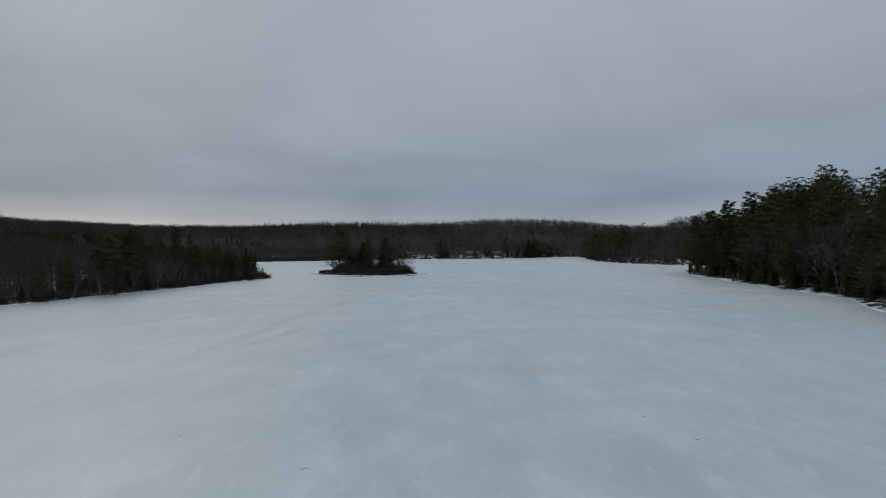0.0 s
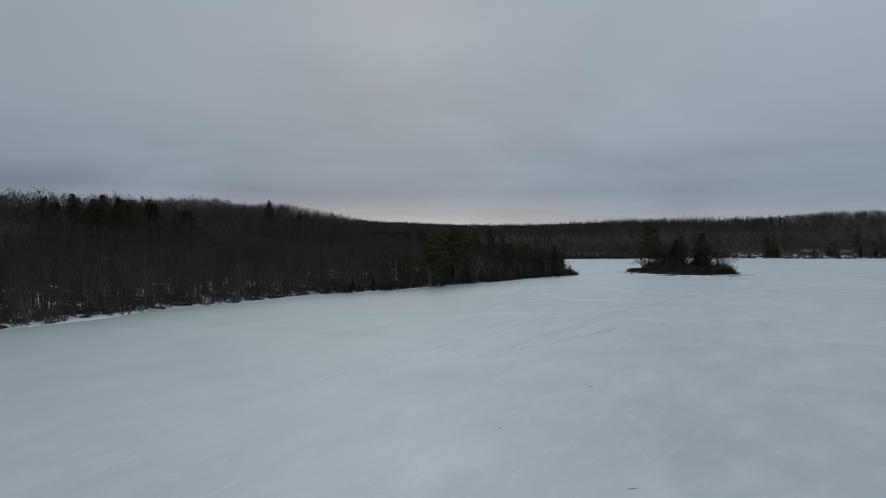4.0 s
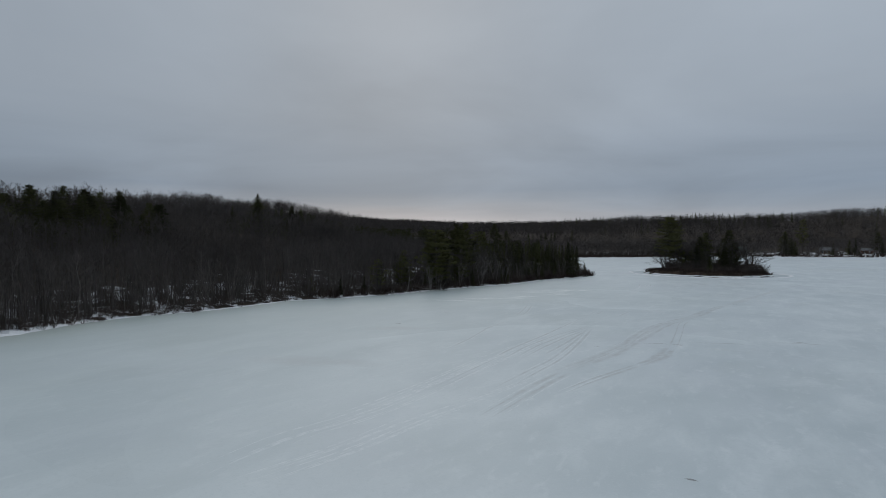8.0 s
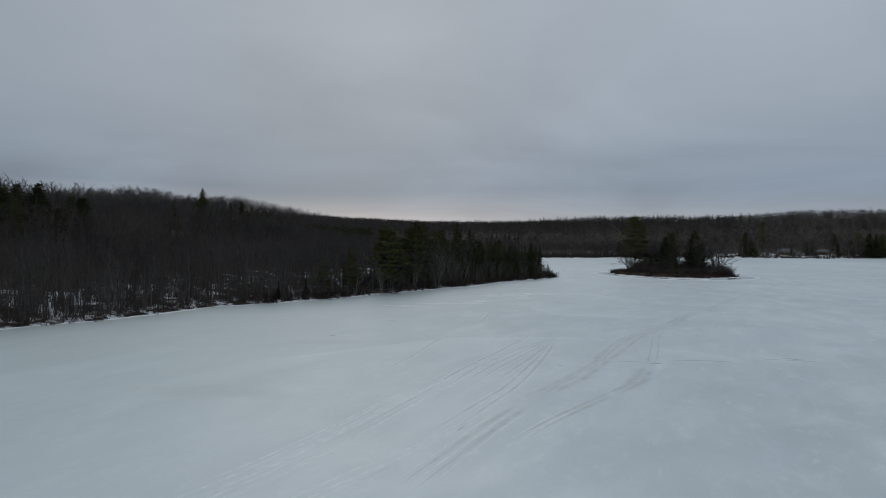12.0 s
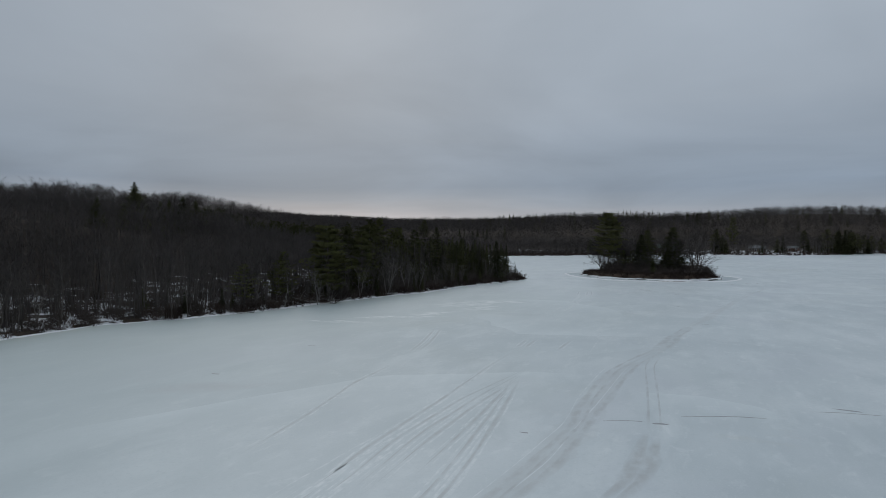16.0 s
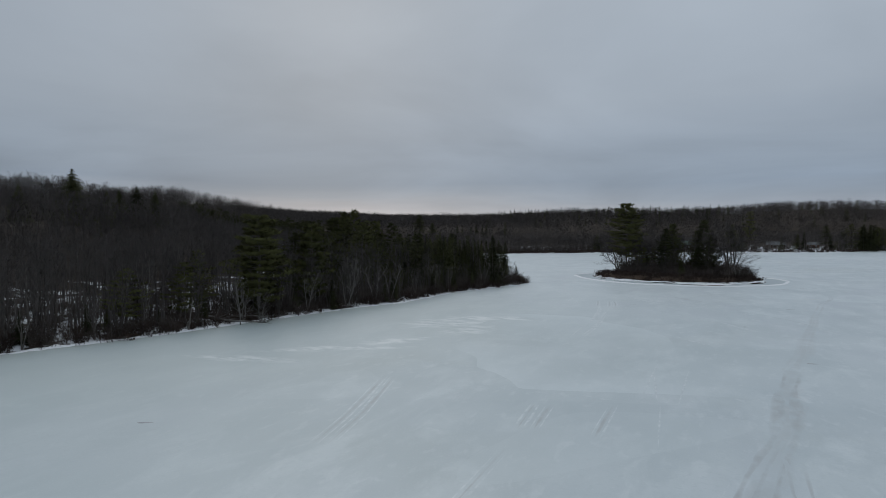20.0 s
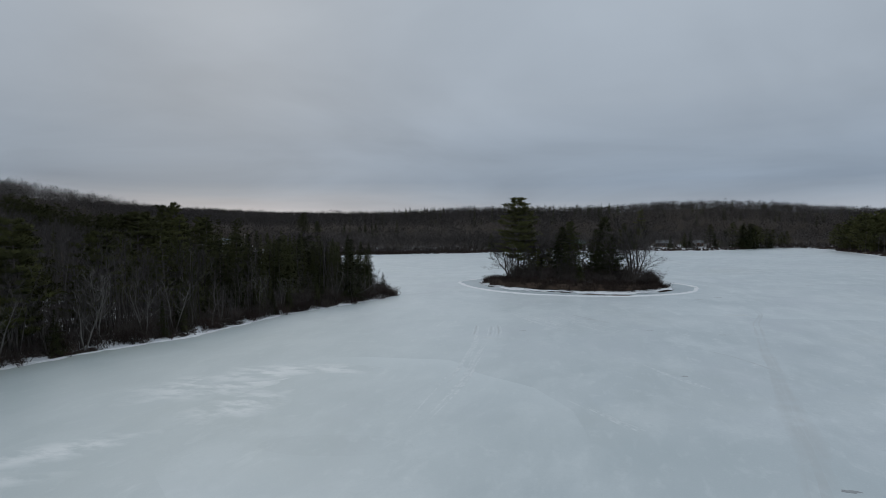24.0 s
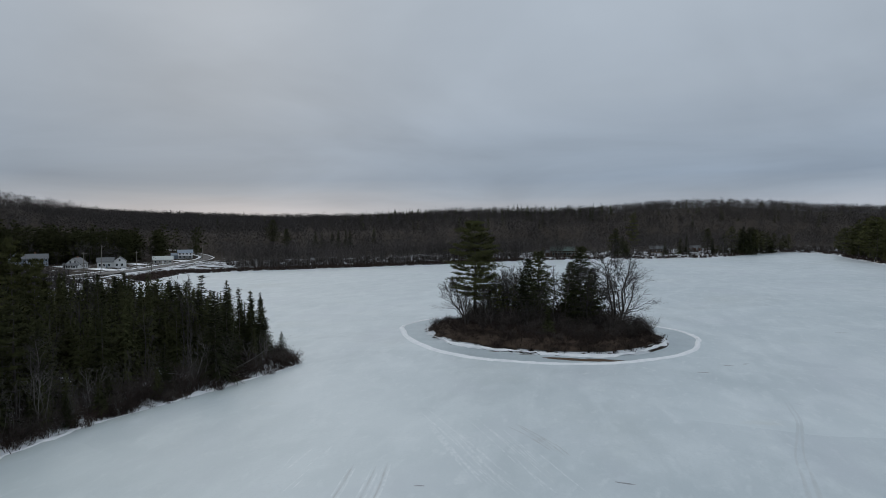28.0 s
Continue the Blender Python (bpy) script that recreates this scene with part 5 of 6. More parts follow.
def streaks(pts, count, spread, mat, seed, width=0.22):
    """A sheaf of thin, broken, nearly parallel streaks."""
    r = np.random.default_rng(seed)
    pts = np.array(pts, float)
    for k in range(count):
        a, b = sorted(r.uniform(0, 1, 2))
        if b - a < 0.3:
            a, b = max(0, a - 0.25), min(1, b + 0.25)
        q = np.linspace(a, b, 6) * (len(pts) - 1)
        line = np.c_[np.interp(q, np.arange(len(pts)), pts[:, 0]), np.interp(q, np.arange(len(pts)), pts[:, 1])]
        line[:, 0] += r.normal() * spread + np.linspace(-0.5, 0.5, 6) * r.normal() * spread * 0.4
        track(line, [width * 0.5, width * r.uniform(0.7, 1.6), width * 0.5], mat, seed + k, 0.4)


centre_line = (np.array(LEFT) + np.array(RIGHT)) / 2
track(centre_line[:8], [1.2, 2.4, 3.0, 2.6, 2.2, 1.8], M_RUT, 28, 0.25)
track(centre_line[6:14], [1.8, 2.0, 1.6, 1.2], M_RUT, 29, 0.25)
for pts in (LEFT, RIGHT):
    track(pts[:9], [0.3, 0.7, 0.85, 0.7, 0.7, 0.6], M_SLUSH, 21)
    track(pts[7:11], [0.7, 0.8, 0.6], M_SLUSH, 22)
    track(pts[10:], [0.6, 0.6, 0.5, 0.4, 0.35, 0.3], M_RUT, 22)
    track(np.array(pts[:7]) - [0.55, 0], [0.08, 0.16, 0.16, 0.08], M_CRUST, 24)
track(np.array(LEFT[:8]) + [0.65, 0], [0.15, 0.4, 0.5, 0.3], M_SLUSH, 25)
for off, end in ((0.0, 92.6), (0.75, 91.8)):
    branch = np.array([(-24.6, 80.4), (-23.7, 84.1), (-23.2, 88.4), (-23.2, end)]) + [off, 0]
    track(branch, [0.3, 0.8, 0.9, 0.6], M_SLUSH, 26)
    track(np.array([(-27.6, 66.5), (-26.8, 71.6), (-25.7, 76.1), (-24.4, 81.0)]) + [off * 0.8, 0], [0.1, 0.3, 0.4, 0.3], M_SLUSH, 30)
    track(np.array([(-27.9, 65.5), (-27.1, 71.0), (-26.0, 75.8)]) + [off * 0.8, 0], [0.1, 0.3, 0.1], M_CRUST, 31)
for x in (-30.3, -29.4):
    south = np.array([(x, 57), (x, 63), (x + 0.05, 68), (x + 0.4, 74)])
    track(south, [0.12, 0.4, 0.6, 0.5], M_SLUSH, 32)
    track(south - [0.45, 0], [0.08, 0.22, 0.25, 0.12], M_CRUST, 33)
    track(south + [0.42, 0], [0.08, 0.18, 0.22, 0.12], M_CRUST, 34)
for off in (-0.4, 0.4):
    track(np.array([(-22.8, 93), (-23.1, 97.3), (-23.8, 104.8), (-24.8, 114), (-24.6, 120)]) + [off, 0], [0.25, 0.3, 0.25], M_SLUSH, 27)
# the fan of sledge tracks
FANS = [((-37.3, 61), (-37.6, 67), (-38.0, 75.6), (-38.8, 82.1), (-39.0, 95.0), (-39.6, 108.0), (-39.6, 116.6)), ((-36.7, 62), (-37.0, 68), (-37.1, 76.2), (-37.9, 85.1), (-37.6, 95.6), (-36.0, 107.0)), ((-35.5, 76.6), (-35.9, 84.9), (-36.0, 93.4), (-35.4, 103.4)),
        ((-32.8, 64), (-32.8, 71), (-32.7, 78.1), (-33.2, 83.7), (-34.0, 91.9), (-35.8, 103.3)), ((-31.6, 65), (-31.8, 72), (-31.8, 78.5), (-32.4, 84.6), (-33.4, 92.1), (-35.2, 103.5)), ((-45.0, 78.1), (-46.2, 86.7), (-48.2, 96.0), (-48.9, 105.0)),
        ((-34.2, 80), (-34.6, 90), (-35.5, 103))]
FANS += [((-36.3, 77), (-36.9, 86), (-36.6, 97), (-35.8, 105)), ((-50.2, 111), (-51.5, 117), (-52.8, 121.5), (-55.0, 129)), ((-49.4, 111.5), (-50.8, 118.1), (-54.0, 128.5)),
        ((-44.1, 188), (-44.6, 192), (-45.4, 197)), ((-43.1, 188), (-43.6, 192.5), (-44.7, 198)), ((-46.1, 188), (-46.6, 192), (-47.4, 197)), ((-40.0, 119.0), (-40.4, 125)), ((-39.0, 119.2), (-39.3, 125)), ((-35.2, 119), (-35.1, 127))]
for i, pts in enumerate(FANS):
    pts = np.array(pts)
    track(pts, [0.08, 0.24, 0.3, 0.16], M_SLUSH, 60 + i)
    track(pts + [0.3, 0], [0.1, 0.24, 0.22, 0.08], M_CRUST, 80 + i)
    track(pts - [0.28, 0], [0.08, 0.18, 0.16, 0.06], M_CRUST, 100 + i)
streaks([(-38.6, 40), (-39.1, 46.7), (-37.7, 52.4), (-37.5, 61.0), (-38.2, 77.0), (-37.3, 104.8)], 12, 0.7, M_CRUST, 200)
streaks([(-36.0, 40), (-34.5, 46.8), (-34.0, 54.5), (-32.1, 63.9), (-30.5, 74.5)], 10, 0.8, M_CRUST, 230)
streaks([(-46.4, 214.3), (-41.2, 205.9), (-36.4, 198.2), (-33.3, 193.7)], 14, 1.1, M_CRUST, 260, 0.28)
streaks([(-38.7, 211.2), (-34.7, 204.9), (-30.7, 197.8), (-28.8, 194.6)], 9, 1.0, M_CRUST, 290, 0.22)
streaks([(-36.4, 210.7), (-32.5, 205.7), (-30.3, 202.2)], 8, 1.2, M_SLUSH, 310, 0.25)
streaks([(-51, 190), (-51.3, 196), (-52, 201)], 6, 0.9, M_CRUST, 330)
streaks([(-44.6, 186), (-43.8, 175), (-43.0, 166), (-43.2, 154)], 10, 0.7, M_CRUST, 370, 0.3)
streaks([(-46.9, 195), (-44.9, 183), (-43.8, 174)], 6, 0.25, M_CRUST, 385, 0.34)
streaks([(-27.6, 177), (-24.7, 171.1), (-22.8, 167.5)], 7, 0.35, M_CRUST, 395, 0.24)
streaks([(-33.0, 162), (-30.4, 157.9), (-28.6, 155)], 6, 0.4, M_CRUST, 405, 0.24)
streaks([(-33.5, 118), (-33.0, 132), (-32.4, 146)], 4, 2.2, M_CRUST, 350, 0.2)


def sheet_edge(line, depth, mat, seed):
    """An overflow sheet: crisp along its front line, fading out behind it."""
    r = np.random.default_rng(seed)
    line = np.array(line, float)
    q = np.linspace(0, len(line) - 1, 60)
    x, y = (np.interp(q, np.arange(len(line)), line[:, k]) for k in (0, 1))
    for _ in range(2):
        x[1:-1], y[1:-1] = (x[:-2] + 2 * x[1:-1] + x[2:]) / 4, (y[:-2] + 2 * y[1:-1] + y[2:]) / 4
    wob = np.convolve(r.normal(size=66), np.ones(7) / 7, "valid")
    y = y + 0.25 * wob
    n = 8
    u = np.tile(np.linspace(0, 1, n), 60)
    z = 0.0011 + 0.0005 * seed
    v = np.c_[np.repeat(x, n), np.repeat(y, n) + depth * u, np.where(u == 0, -0.002, z)]
    i = np.arange(59 * n).reshape(59, n)[:, :n - 1].ravel()
    me = mesh_of("ice_sheet", v, np.c_[i, i + n, i + n + 1, i + 1] if depth > 0 else np.c_[i, i + 1, i + n + 1, i + n], mat, normals=np.tile((0.0, 0.0, 1.0), (len(v), 1)))
    fade_map(me, u, np.repeat(np.linspace(0, 1, 60), n))
    return tagged(new("ice_sheet", me), "overflow sheet of refrozen ice with a faint edge", "ice", kind="structure")


sheet_edge([(-55, 142), (-50.0, 137.5), (-48.5, 133.2), (-46.1, 131.9), (-44.0, 129.3), (-42.7, 127.4), (-35.7, 129.1), (-29.8, 130.8), (-24, 131.9)], 16, M_SHEET, 1)
sheet_edge([(-60, 77), (-56.4, 83.7), (-53.9, 89.1), (-50.8, 94.9), (-47.4, 101.2), (-40.4, 105.0), (-35.0, 108.3), (-29.0, 109.0)], -17, M_SHEET, 2)
sheet_edge([(-54, 121), (-51.0, 122.7), (-41.6, 126.2), (-25.7, 131.2)], -13, M_SHEETDARK, 3)
sheet_edge([(-25.5, 103.4), (-23.7, 104.0), (-20.1, 104.6), (-15.9, 102.9), (-14.6, 101.0)], -9, M_SHEET, 4)
sheet_edge([(-58, 173), (-53.7, 174.2), (-45.5, 174.7), (-42.3, 170.1), (-36.4, 165.8), (-33.1, 160), (-31.8, 153)], -15, M_SHEET, 5)
sheet_edge([(-8, 86), (6, 90), (22, 91), (40, 88)], 18, M_SHEET, 7)
sheet_edge([(-20, 215), (-6, 212), (12, 214), (34, 210)], 20, M_SHEET, 8)


def margin(line, depth, seed):
    """Thin greenish melt ice beside the land, fading out over the lake."""
    r = np.random.default_rng(seed)
    line = np.array(line, float)
    at = np.r_[0, np.cumsum(np.hypot(*np.diff(line, axis=0).T))]
    n, m = int(at[-1] / 2), 7
    q = np.linspace(0, at[-1], n)
    x, y = np.interp(q, at, line[:, 0]), np.interp(q, at, line[:, 1])
    t = np.stack([np.gradient(x), np.gradient(y)], 1)
    t /= np.linalg.norm(t, axis=1, keepdims=True)
    for k in (0, 1):
        t[:, k] = np.convolve(np.pad(t[:, k], 4, "edge"), np.ones(9) / 9, "valid")
    w = depth * np.clip(1 + 0.5 * np.convolve(r.normal(size=n + 14), np.ones(15) / 15 ** 0.5, "valid"), 0.4, 1.8)
    u = np.tile(np.linspace(0, 1, m), n)
    out = np.repeat(w, m) * u - 0.8
    v = np.c_[np.repeat(x, m) + np.repeat(t[:, 1], m) * out, np.repeat(y, m) - np.repeat(t[:, 0], m) * out, np.where(u == 1, -0.002, 0.0012)]
    i = np.arange((n - 1) * m).reshape(n - 1, m)[:, :m - 1].ravel()
    me = mesh_of("margin_ice", v, np.c_[i, i + 1, i + m + 1, i + m], M_MARGIN, normals=np.tile((0.0, 0.0, 1.0), (len(v), 1)))
    fade_map(me, u, np.repeat(np.linspace(0, 1, n), m))
    return tagged(new("margin_ice", me), "thin greenish melt ice along the shore", "ice", kind="structure")


margin(WEST_SHORE[1:22], 9.0, 6)


def patch(name, x, y, a, b, turn, mat, lift, label, category, seed, ragged=0.35, n=40):
    """A flat stain with a ragged outline."""
    r = np.random.default_rng(seed)
    th = np.arange(n) * 2 * np.pi / n
    rad = 1 + ragged * sum(np.sin(k * th + r.uniform(0, 6.3)) * r.uniform(0.3, 1) / k ** 0.6 for k in (2, 3, 5, 7, 11)) / 1.8
    rad = np.clip(rad, 0.2, 2)
    c, s = math.cos(radians(turn)), math.sin(radians(turn))
    u, w = a * rad * np.cos(th), b * rad * np.sin(th)
    inner = np.c_[x + 0.93 * (u * c - w * s), y + 0.93 * (u * s + w * c), np.full(n, lift)]
    v = np.r_[[(x, y, lift + 0.002)], np.c_[x + u * c - w * s, y + u * s + w * c, np.full(n, -0.003)], inner]
    k = np.arange(n)
    j = (k + 1) % n
    me = mesh_of(name, v, np.r_[np.c_[np.zeros(n, int), 1 + n + k, 1 + n + j], np.c_[1 + n + k, 1 + k, 1 + j], np.c_[1 + n + k, 1 + j, 1 + n + j]], mat, normals=np.tile((0.0, 0.0, 1.0), (len(v), 1)))
    fade_map(me, np.r_[0.5, np.zeros(n), np.full(n, 0.035)], np.full(2 * n + 1, 0.5))
    return tagged(new(name, me), label, category, kind="structure")


MARKS = [(-22.6, 94.9, 0.75, 0.28, 10), (-62, 94.1, 0.6, 0.25, 5), (-30.7, 89.3, 0.35, 0.2, 0), (-62.8, 110.3, 0.6, 0.25, 30), (-19.6, 148.8, 0.7, 0.3, 0), (16.8, 37.4, 0.22, 0.15, 0),
         (-7.9, 31.9, 0.35, 0.16, 30), (-15.8, 52.4, 0.4, 0.18, 0), (15.7, 77.5, 0.5, 0.15, 0), (15, 42.7, 0.2, 0.12, 0), (-17.8, 37.7, 0.2, 0.12, 0), (-40.7, 193.8, 0.5, 0.2, 10), (-25, 197.7, 0.9, 0.25, -10),
         (-8.1, 242.7, 0.9, 0.35, 0), (-5.5, 244.3, 0.7, 0.3, 30), (-12.4, 237.6, 1.1, 0.35, 0), (18.4, 275.8, 1.2, 0.4, 0), (-9.9, 104, 1.2, 0.25, -8), (-16, 196, 0.9, 0.25, 10), (-24, 172, 0.4, 0.2, 0)]
for i, (x, y, a, b, t) in enumerate(MARKS):
    patch("wet_spot", x, y, 0.8 * a, 0.55 * b, t, M_WET, 0.008, "small dark wet spot on the ice", "wet spot", 100 + i, 0.5)
strip("ice_crack", [(-26.6, 93.9), (-25, 94.9), (-23.2, 95.0)], [0.06, 0.12, 0.2], M_WET, 0.009, label="thin dark crack in the ice", category="crack", seed=9, rough=0.3)
strip("ice_crack", [(-21.8, 97.1), (-20, 98.0), (-17.6, 99.0), (-15.2, 99.3)], [0.06, 0.22, 0.26, 0.08], M_WET, 0.009, label="thin dark crack in the ice", category="crack", seed=10, rough=0.3)
strip("ice_crack", [(-12.8, 102.4), (-10.5, 103.2), (-7.0, 103.5)], [0.06, 0.2, 0.2, 0.06], M_WET, 0.009, label="thin dark crack in the ice", category="crack", seed=11, rough=0.3)
strip("ice_crack", [(-21.0, 186.1), (-18.4, 182.8), (-17.0, 180.1), (-15, 174)], [0.1, 0.35, 0.3, 0.1], M_SLUSH, 0.009, label="faint grey crack in the ice", category="crack", seed=12, rough=0.3)
for i, (x, y, a, b, t) in enumerate([(-62, 160, 9, 4.5, 55), (-57, 155, 6, 2.6, 75), (-57, 167, 7, 2.0, 8), (-66, 137, 8, 1.8, 35), (-62, 144, 6, 2.0, 50), (-71, 129, 7, 1.5, 15), (-60, 165, 8, 3.0, 40)]):
    patch("snow_patch", x, y, a, b, t, M_FLAKE, 0.003 + 0.0016 * (i % 4), "thin white snow crust on the ice", "snow patch", 140 + i, 0.5, 64)

r = np.random.default_rng(91)
for i in range(22):
    y = 118 + 7.5 * i + r.uniform(-3, 3)
    x = float(np.interp(y, [118, 142, 171, 212, 282], [85, 96.5, 98.5, 101.5, 112])) - r.uniform(5, 30)
    patch("snow_patch", x, y, r.uniform(3, 8), r.uniform(0.8, 2.2), r.uniform(-25, 25), M_FLAKE if i % 3 else M_RUT, 0.003 + 0.0016 * (i % 4), "thin white snow crust on the ice" if i % 3 else "dull wet patch between snow crusts", "snow patch", 180 + i, 0.5, 48)
for i, (x, y, a, b, t) in enumerate([(-59, 90, 6.0, 2.2, 40), (-54, 66, 8, 3, 20), (6, 60, 9, 4, -10)]):
    patch("damp_patch", x, y, a, b, t, M_RUT, 0.0028, "broad faint damp patch in the ice", "damp patch", 160 + i, 0.4, 64)

# peat mat and dead wood
for i, (x, y, a, b, t) in enumerate([(-28.6, 242.6, 4.6, 0.95, -1), (-32.2, 243.1, 2.8, 0.6, 2), (-25.4, 243.4, 2.6, 0.4, -4), (-29.4, 242.7, 2.4, 0.14, -1), (-37.5, 244.9, 1.3, 0.14, -3), (-43.0, 246.4, 1.0, 0.16, -10), (-45.5, 248.0, 0.9, 0.14, -14)]):
    patch("peat_mat", x, y, a, b, t, M_PEAT, 0.012 + 0.003 * i, "brown strip of dead sedge frozen into the ice", "sedge mat", 400 + i, 0.45, 48)


def dead_wood(name, pts, r0, branches, seed, label, reach=1.0):
    r = np.random.default_rng(seed)
    s = Soup()
    pts = [np.array(p, float) for p in pts]
    n = len(pts) - 1
    for i in range(n):
        s.cone(pts[i], pts[i + 1], r0 * (1 - i / (n + 0.3)), r0 * (1 - (i + 1) / (n + 0.3)), 6)
    ob = empty(name)
    soup_part("trunk", s, M_PALE, ob)
    for i in range(branches):
        b = Soup()
        k = r.integers(0, n)
        q = pts[k] + (pts[k + 1] - pts[k]) * r.uniform(0.2, 1)
        d = unit(pts[k + 1] - pts[k]) + r.normal(size=3) * 0.6
        d[2] = abs(d[2]) * 0.8 + 0.1
        e = q + unit(d) * r.uniform(0.6, 2.0) * reach
        b.cone(q, e, r0 * 0.3, 0.008, 3)
        f = e + unit(d + r.normal(size=3) * 0.5) * r.uniform(0.3, 1.0)
        b.cone(q * 0.4 + e * 0.6, f, 0.02, 0.006, 3)
        soup_part("branch", b, M_PALE, ob)
    return tagged(ob, label, "dead tree")


dead_wood("fallen_tree", [(-91.5, 144.5, 1.2), (-88.8, 145.3, 0.7), (-86.2, 147.0, 0.45), (-84.0, 148.6, 0.12)], 0.2, 9, 71, "grey fallen tree reaching out over the snowy ice", 1.7)
dead_wood("fallen_tree", [(-90.5, 146.5, 1.0), (-87.6, 149.2, 0.9), (-85.2, 151.5, 0.5)], 0.13, 7, 72, "grey fallen tree reaching out over the snowy ice", 1.5)
dead_wood("dead_snag", [(-89.8, 139.4, -0.1), (-89.6, 139.5, 1.6), (-89.3, 139.7, 4.0)], 0.14, 5, 73, "pale broken snag at the edge of the ice")
dead_wood("fallen_tree", [(-33.4, 271.0, 0.8), (-31.5, 270.5, 2.4), (-30.0, 270.2, 3.6)], 0.12, 6, 74, "leaning dead trunk among the island trees")
dead_wood("fallen_tree", [(-76.6, 221.5, 0.6), (-74.2, 223.5, 1.9), (-72.2, 225.6, 3.4)], 0.1, 9, 75, "pale dead tree leaning out over the ice")

# bare brown soil under the island's thicket
soil = [(*(np.array([-37.3, 263.5]) + (p - [-37.3, 263.5]) * q), 0.0) for q in (0.95, 0.85, 0.7, 0.5, 0.25, 0.02) for p in ISLAND]
soil = np.array(soil)
soil[:, 2] = land(soil[:, 0], soil[:, 1]) + np.where(np.arange(len(soil)) < 48, 0.04, 0.14)
faces = []
for a in range(5):
    for i in range(48):
        j = (i + 1) % 48
        faces.append((a * 48 + i, a * 48 + j, a * 48 + j + 48, a * 48 + i + 48))
faces = np.array(faces)
isle_soil = tagged(new("island_soil", mesh_of("island_soil", soil, faces, M_SOIL)), "bare brown soil and leaf litter on the island", "soil", kind="structure")

# ---------------------------------------------------------------- houses, road and poles
M_WHITE = material("white_clapboard", (0.66, 0.67, 0.68), (0.80, 0.80, 0.79), 1.5, bump=0.15, stretch=(1, 1, 9))
M_BLUE = material("grey_blue_clapboard", (0.24, 0.29, 0.34), (0.33, 0.38, 0.43), 1.5, bump=0.15, stretch=(1, 1, 9))
M_TAN = material("tan_siding", (0.34, 0.32, 0.29), (0.46, 0.44, 0.40), 1.5, bump=0.15, stretch=(1, 1, 9))
M_LOG = material("brown_board_wall", (0.07, 0.05, 0.038), (0.15, 0.105, 0.075), 1.5, bump=0.2, stretch=(1, 1, 6))
M_ROOF = material("grey_shingle_roof", (0.13, 0.135, 0.14), (0.22, 0.225, 0.23), 2.0, bump=0.3, rough=0.95, spec=0.1)
M_ROOFPALE = material("pale_metal_roof", (0.40, 0.43, 0.42), (0.52, 0.55, 0.53), 1.2, rough=0.5)
M_ROOFGREEN = material("green_metal_roof", (0.10, 0.14, 0.125), (0.155, 0.195, 0.175), 1.2, rough=0.8, spec=0.15)
M_ROOFBLUE = material("blue_grey_roof", (0.20, 0.25, 0.31), (0.28, 0.33, 0.39), 1.2, rough=0.6)
M_TRIM = material("white_trim", (0.70, 0.71, 0.71), (0.82, 0.82, 0.81), 3.0)
M_CONCRETE = material("grey_foundation", (0.24, 0.24, 0.235), (0.38, 0.375, 0.365), 2.5, bump=0.3)
M_DECK = material("weathered_boards", (0.16, 0.13, 0.10), (0.30, 0.25, 0.20), 2.0, bump=0.3)
M_RED = material("red_brown_timber", (0.11, 0.045, 0.026), (0.20, 0.085, 0.048), 2.0, bump=0.3)
M_ROAD = material("salted_asphalt", (0.11, 0.105, 0.10), (0.19, 0.18, 0.17), 0.9, bump=0.2)
M_POLE = material("grey_utility_pole", (0.17, 0.15, 0.13), (0.28, 0.25, 0.22), 2.0)
M_BRICK = material("brick_chimney", (0.22, 0.11, 0.08), (0.34, 0.19, 0.14), 4.0, bump=0.3)


def glass_material():
    m = bpy.data.materials.new("window_glass")
    m.use_nodes = True
    b = m.node_tree.nodes["Principled BSDF"]
    b.inputs["Base Color"].default_value = (0.025, 0.03, 0.035, 1)
    b.inputs["Roughness"].default_value = 0.06
    b.inputs["Specular IOR Level"].default_value = 0.6
    return m


M_GLASS = glass_material()


def box(bm, x0, x1, y0, y1, z0, z1):
    vs = [bm.verts.new((x, y, z)) for z in (z0, z1) for x, y in ((x0, y0), (x1, y0), (x1, y1), (x0, y1))]
    for q in ((3, 2, 1, 0), (4, 5, 6, 7), (0, 1, 5, 4), (1, 2, 6, 5), (2, 3, 7, 6), (3, 0, 4, 7)):
        bm.faces.new([vs[i] for i in q])


def part(name, bm, mat, parent, label="", bevel=0.0):
    if bevel:
        bmesh.ops.bevel(bm, geom=list(bm.edges), offset=bevel, segments=1, affect="EDGES")
    bmesh.ops.recalc_face_normals(bm, faces=bm.faces)
    me = bpy.data.meshes.new(name)
    bm.to_mesh(me)
    bm.free()
    me.materials.append(mat)
    me.shade_flat()
    ob = new(name, me)
    ob.parent = parent
    return tagged(ob, label)


def box_part(name, parent, mat, *size, label="", bevel=0.02):
    bm = bmesh.new()
    box(bm, *size)
    return part(name, bm, mat, parent, label, bevel)


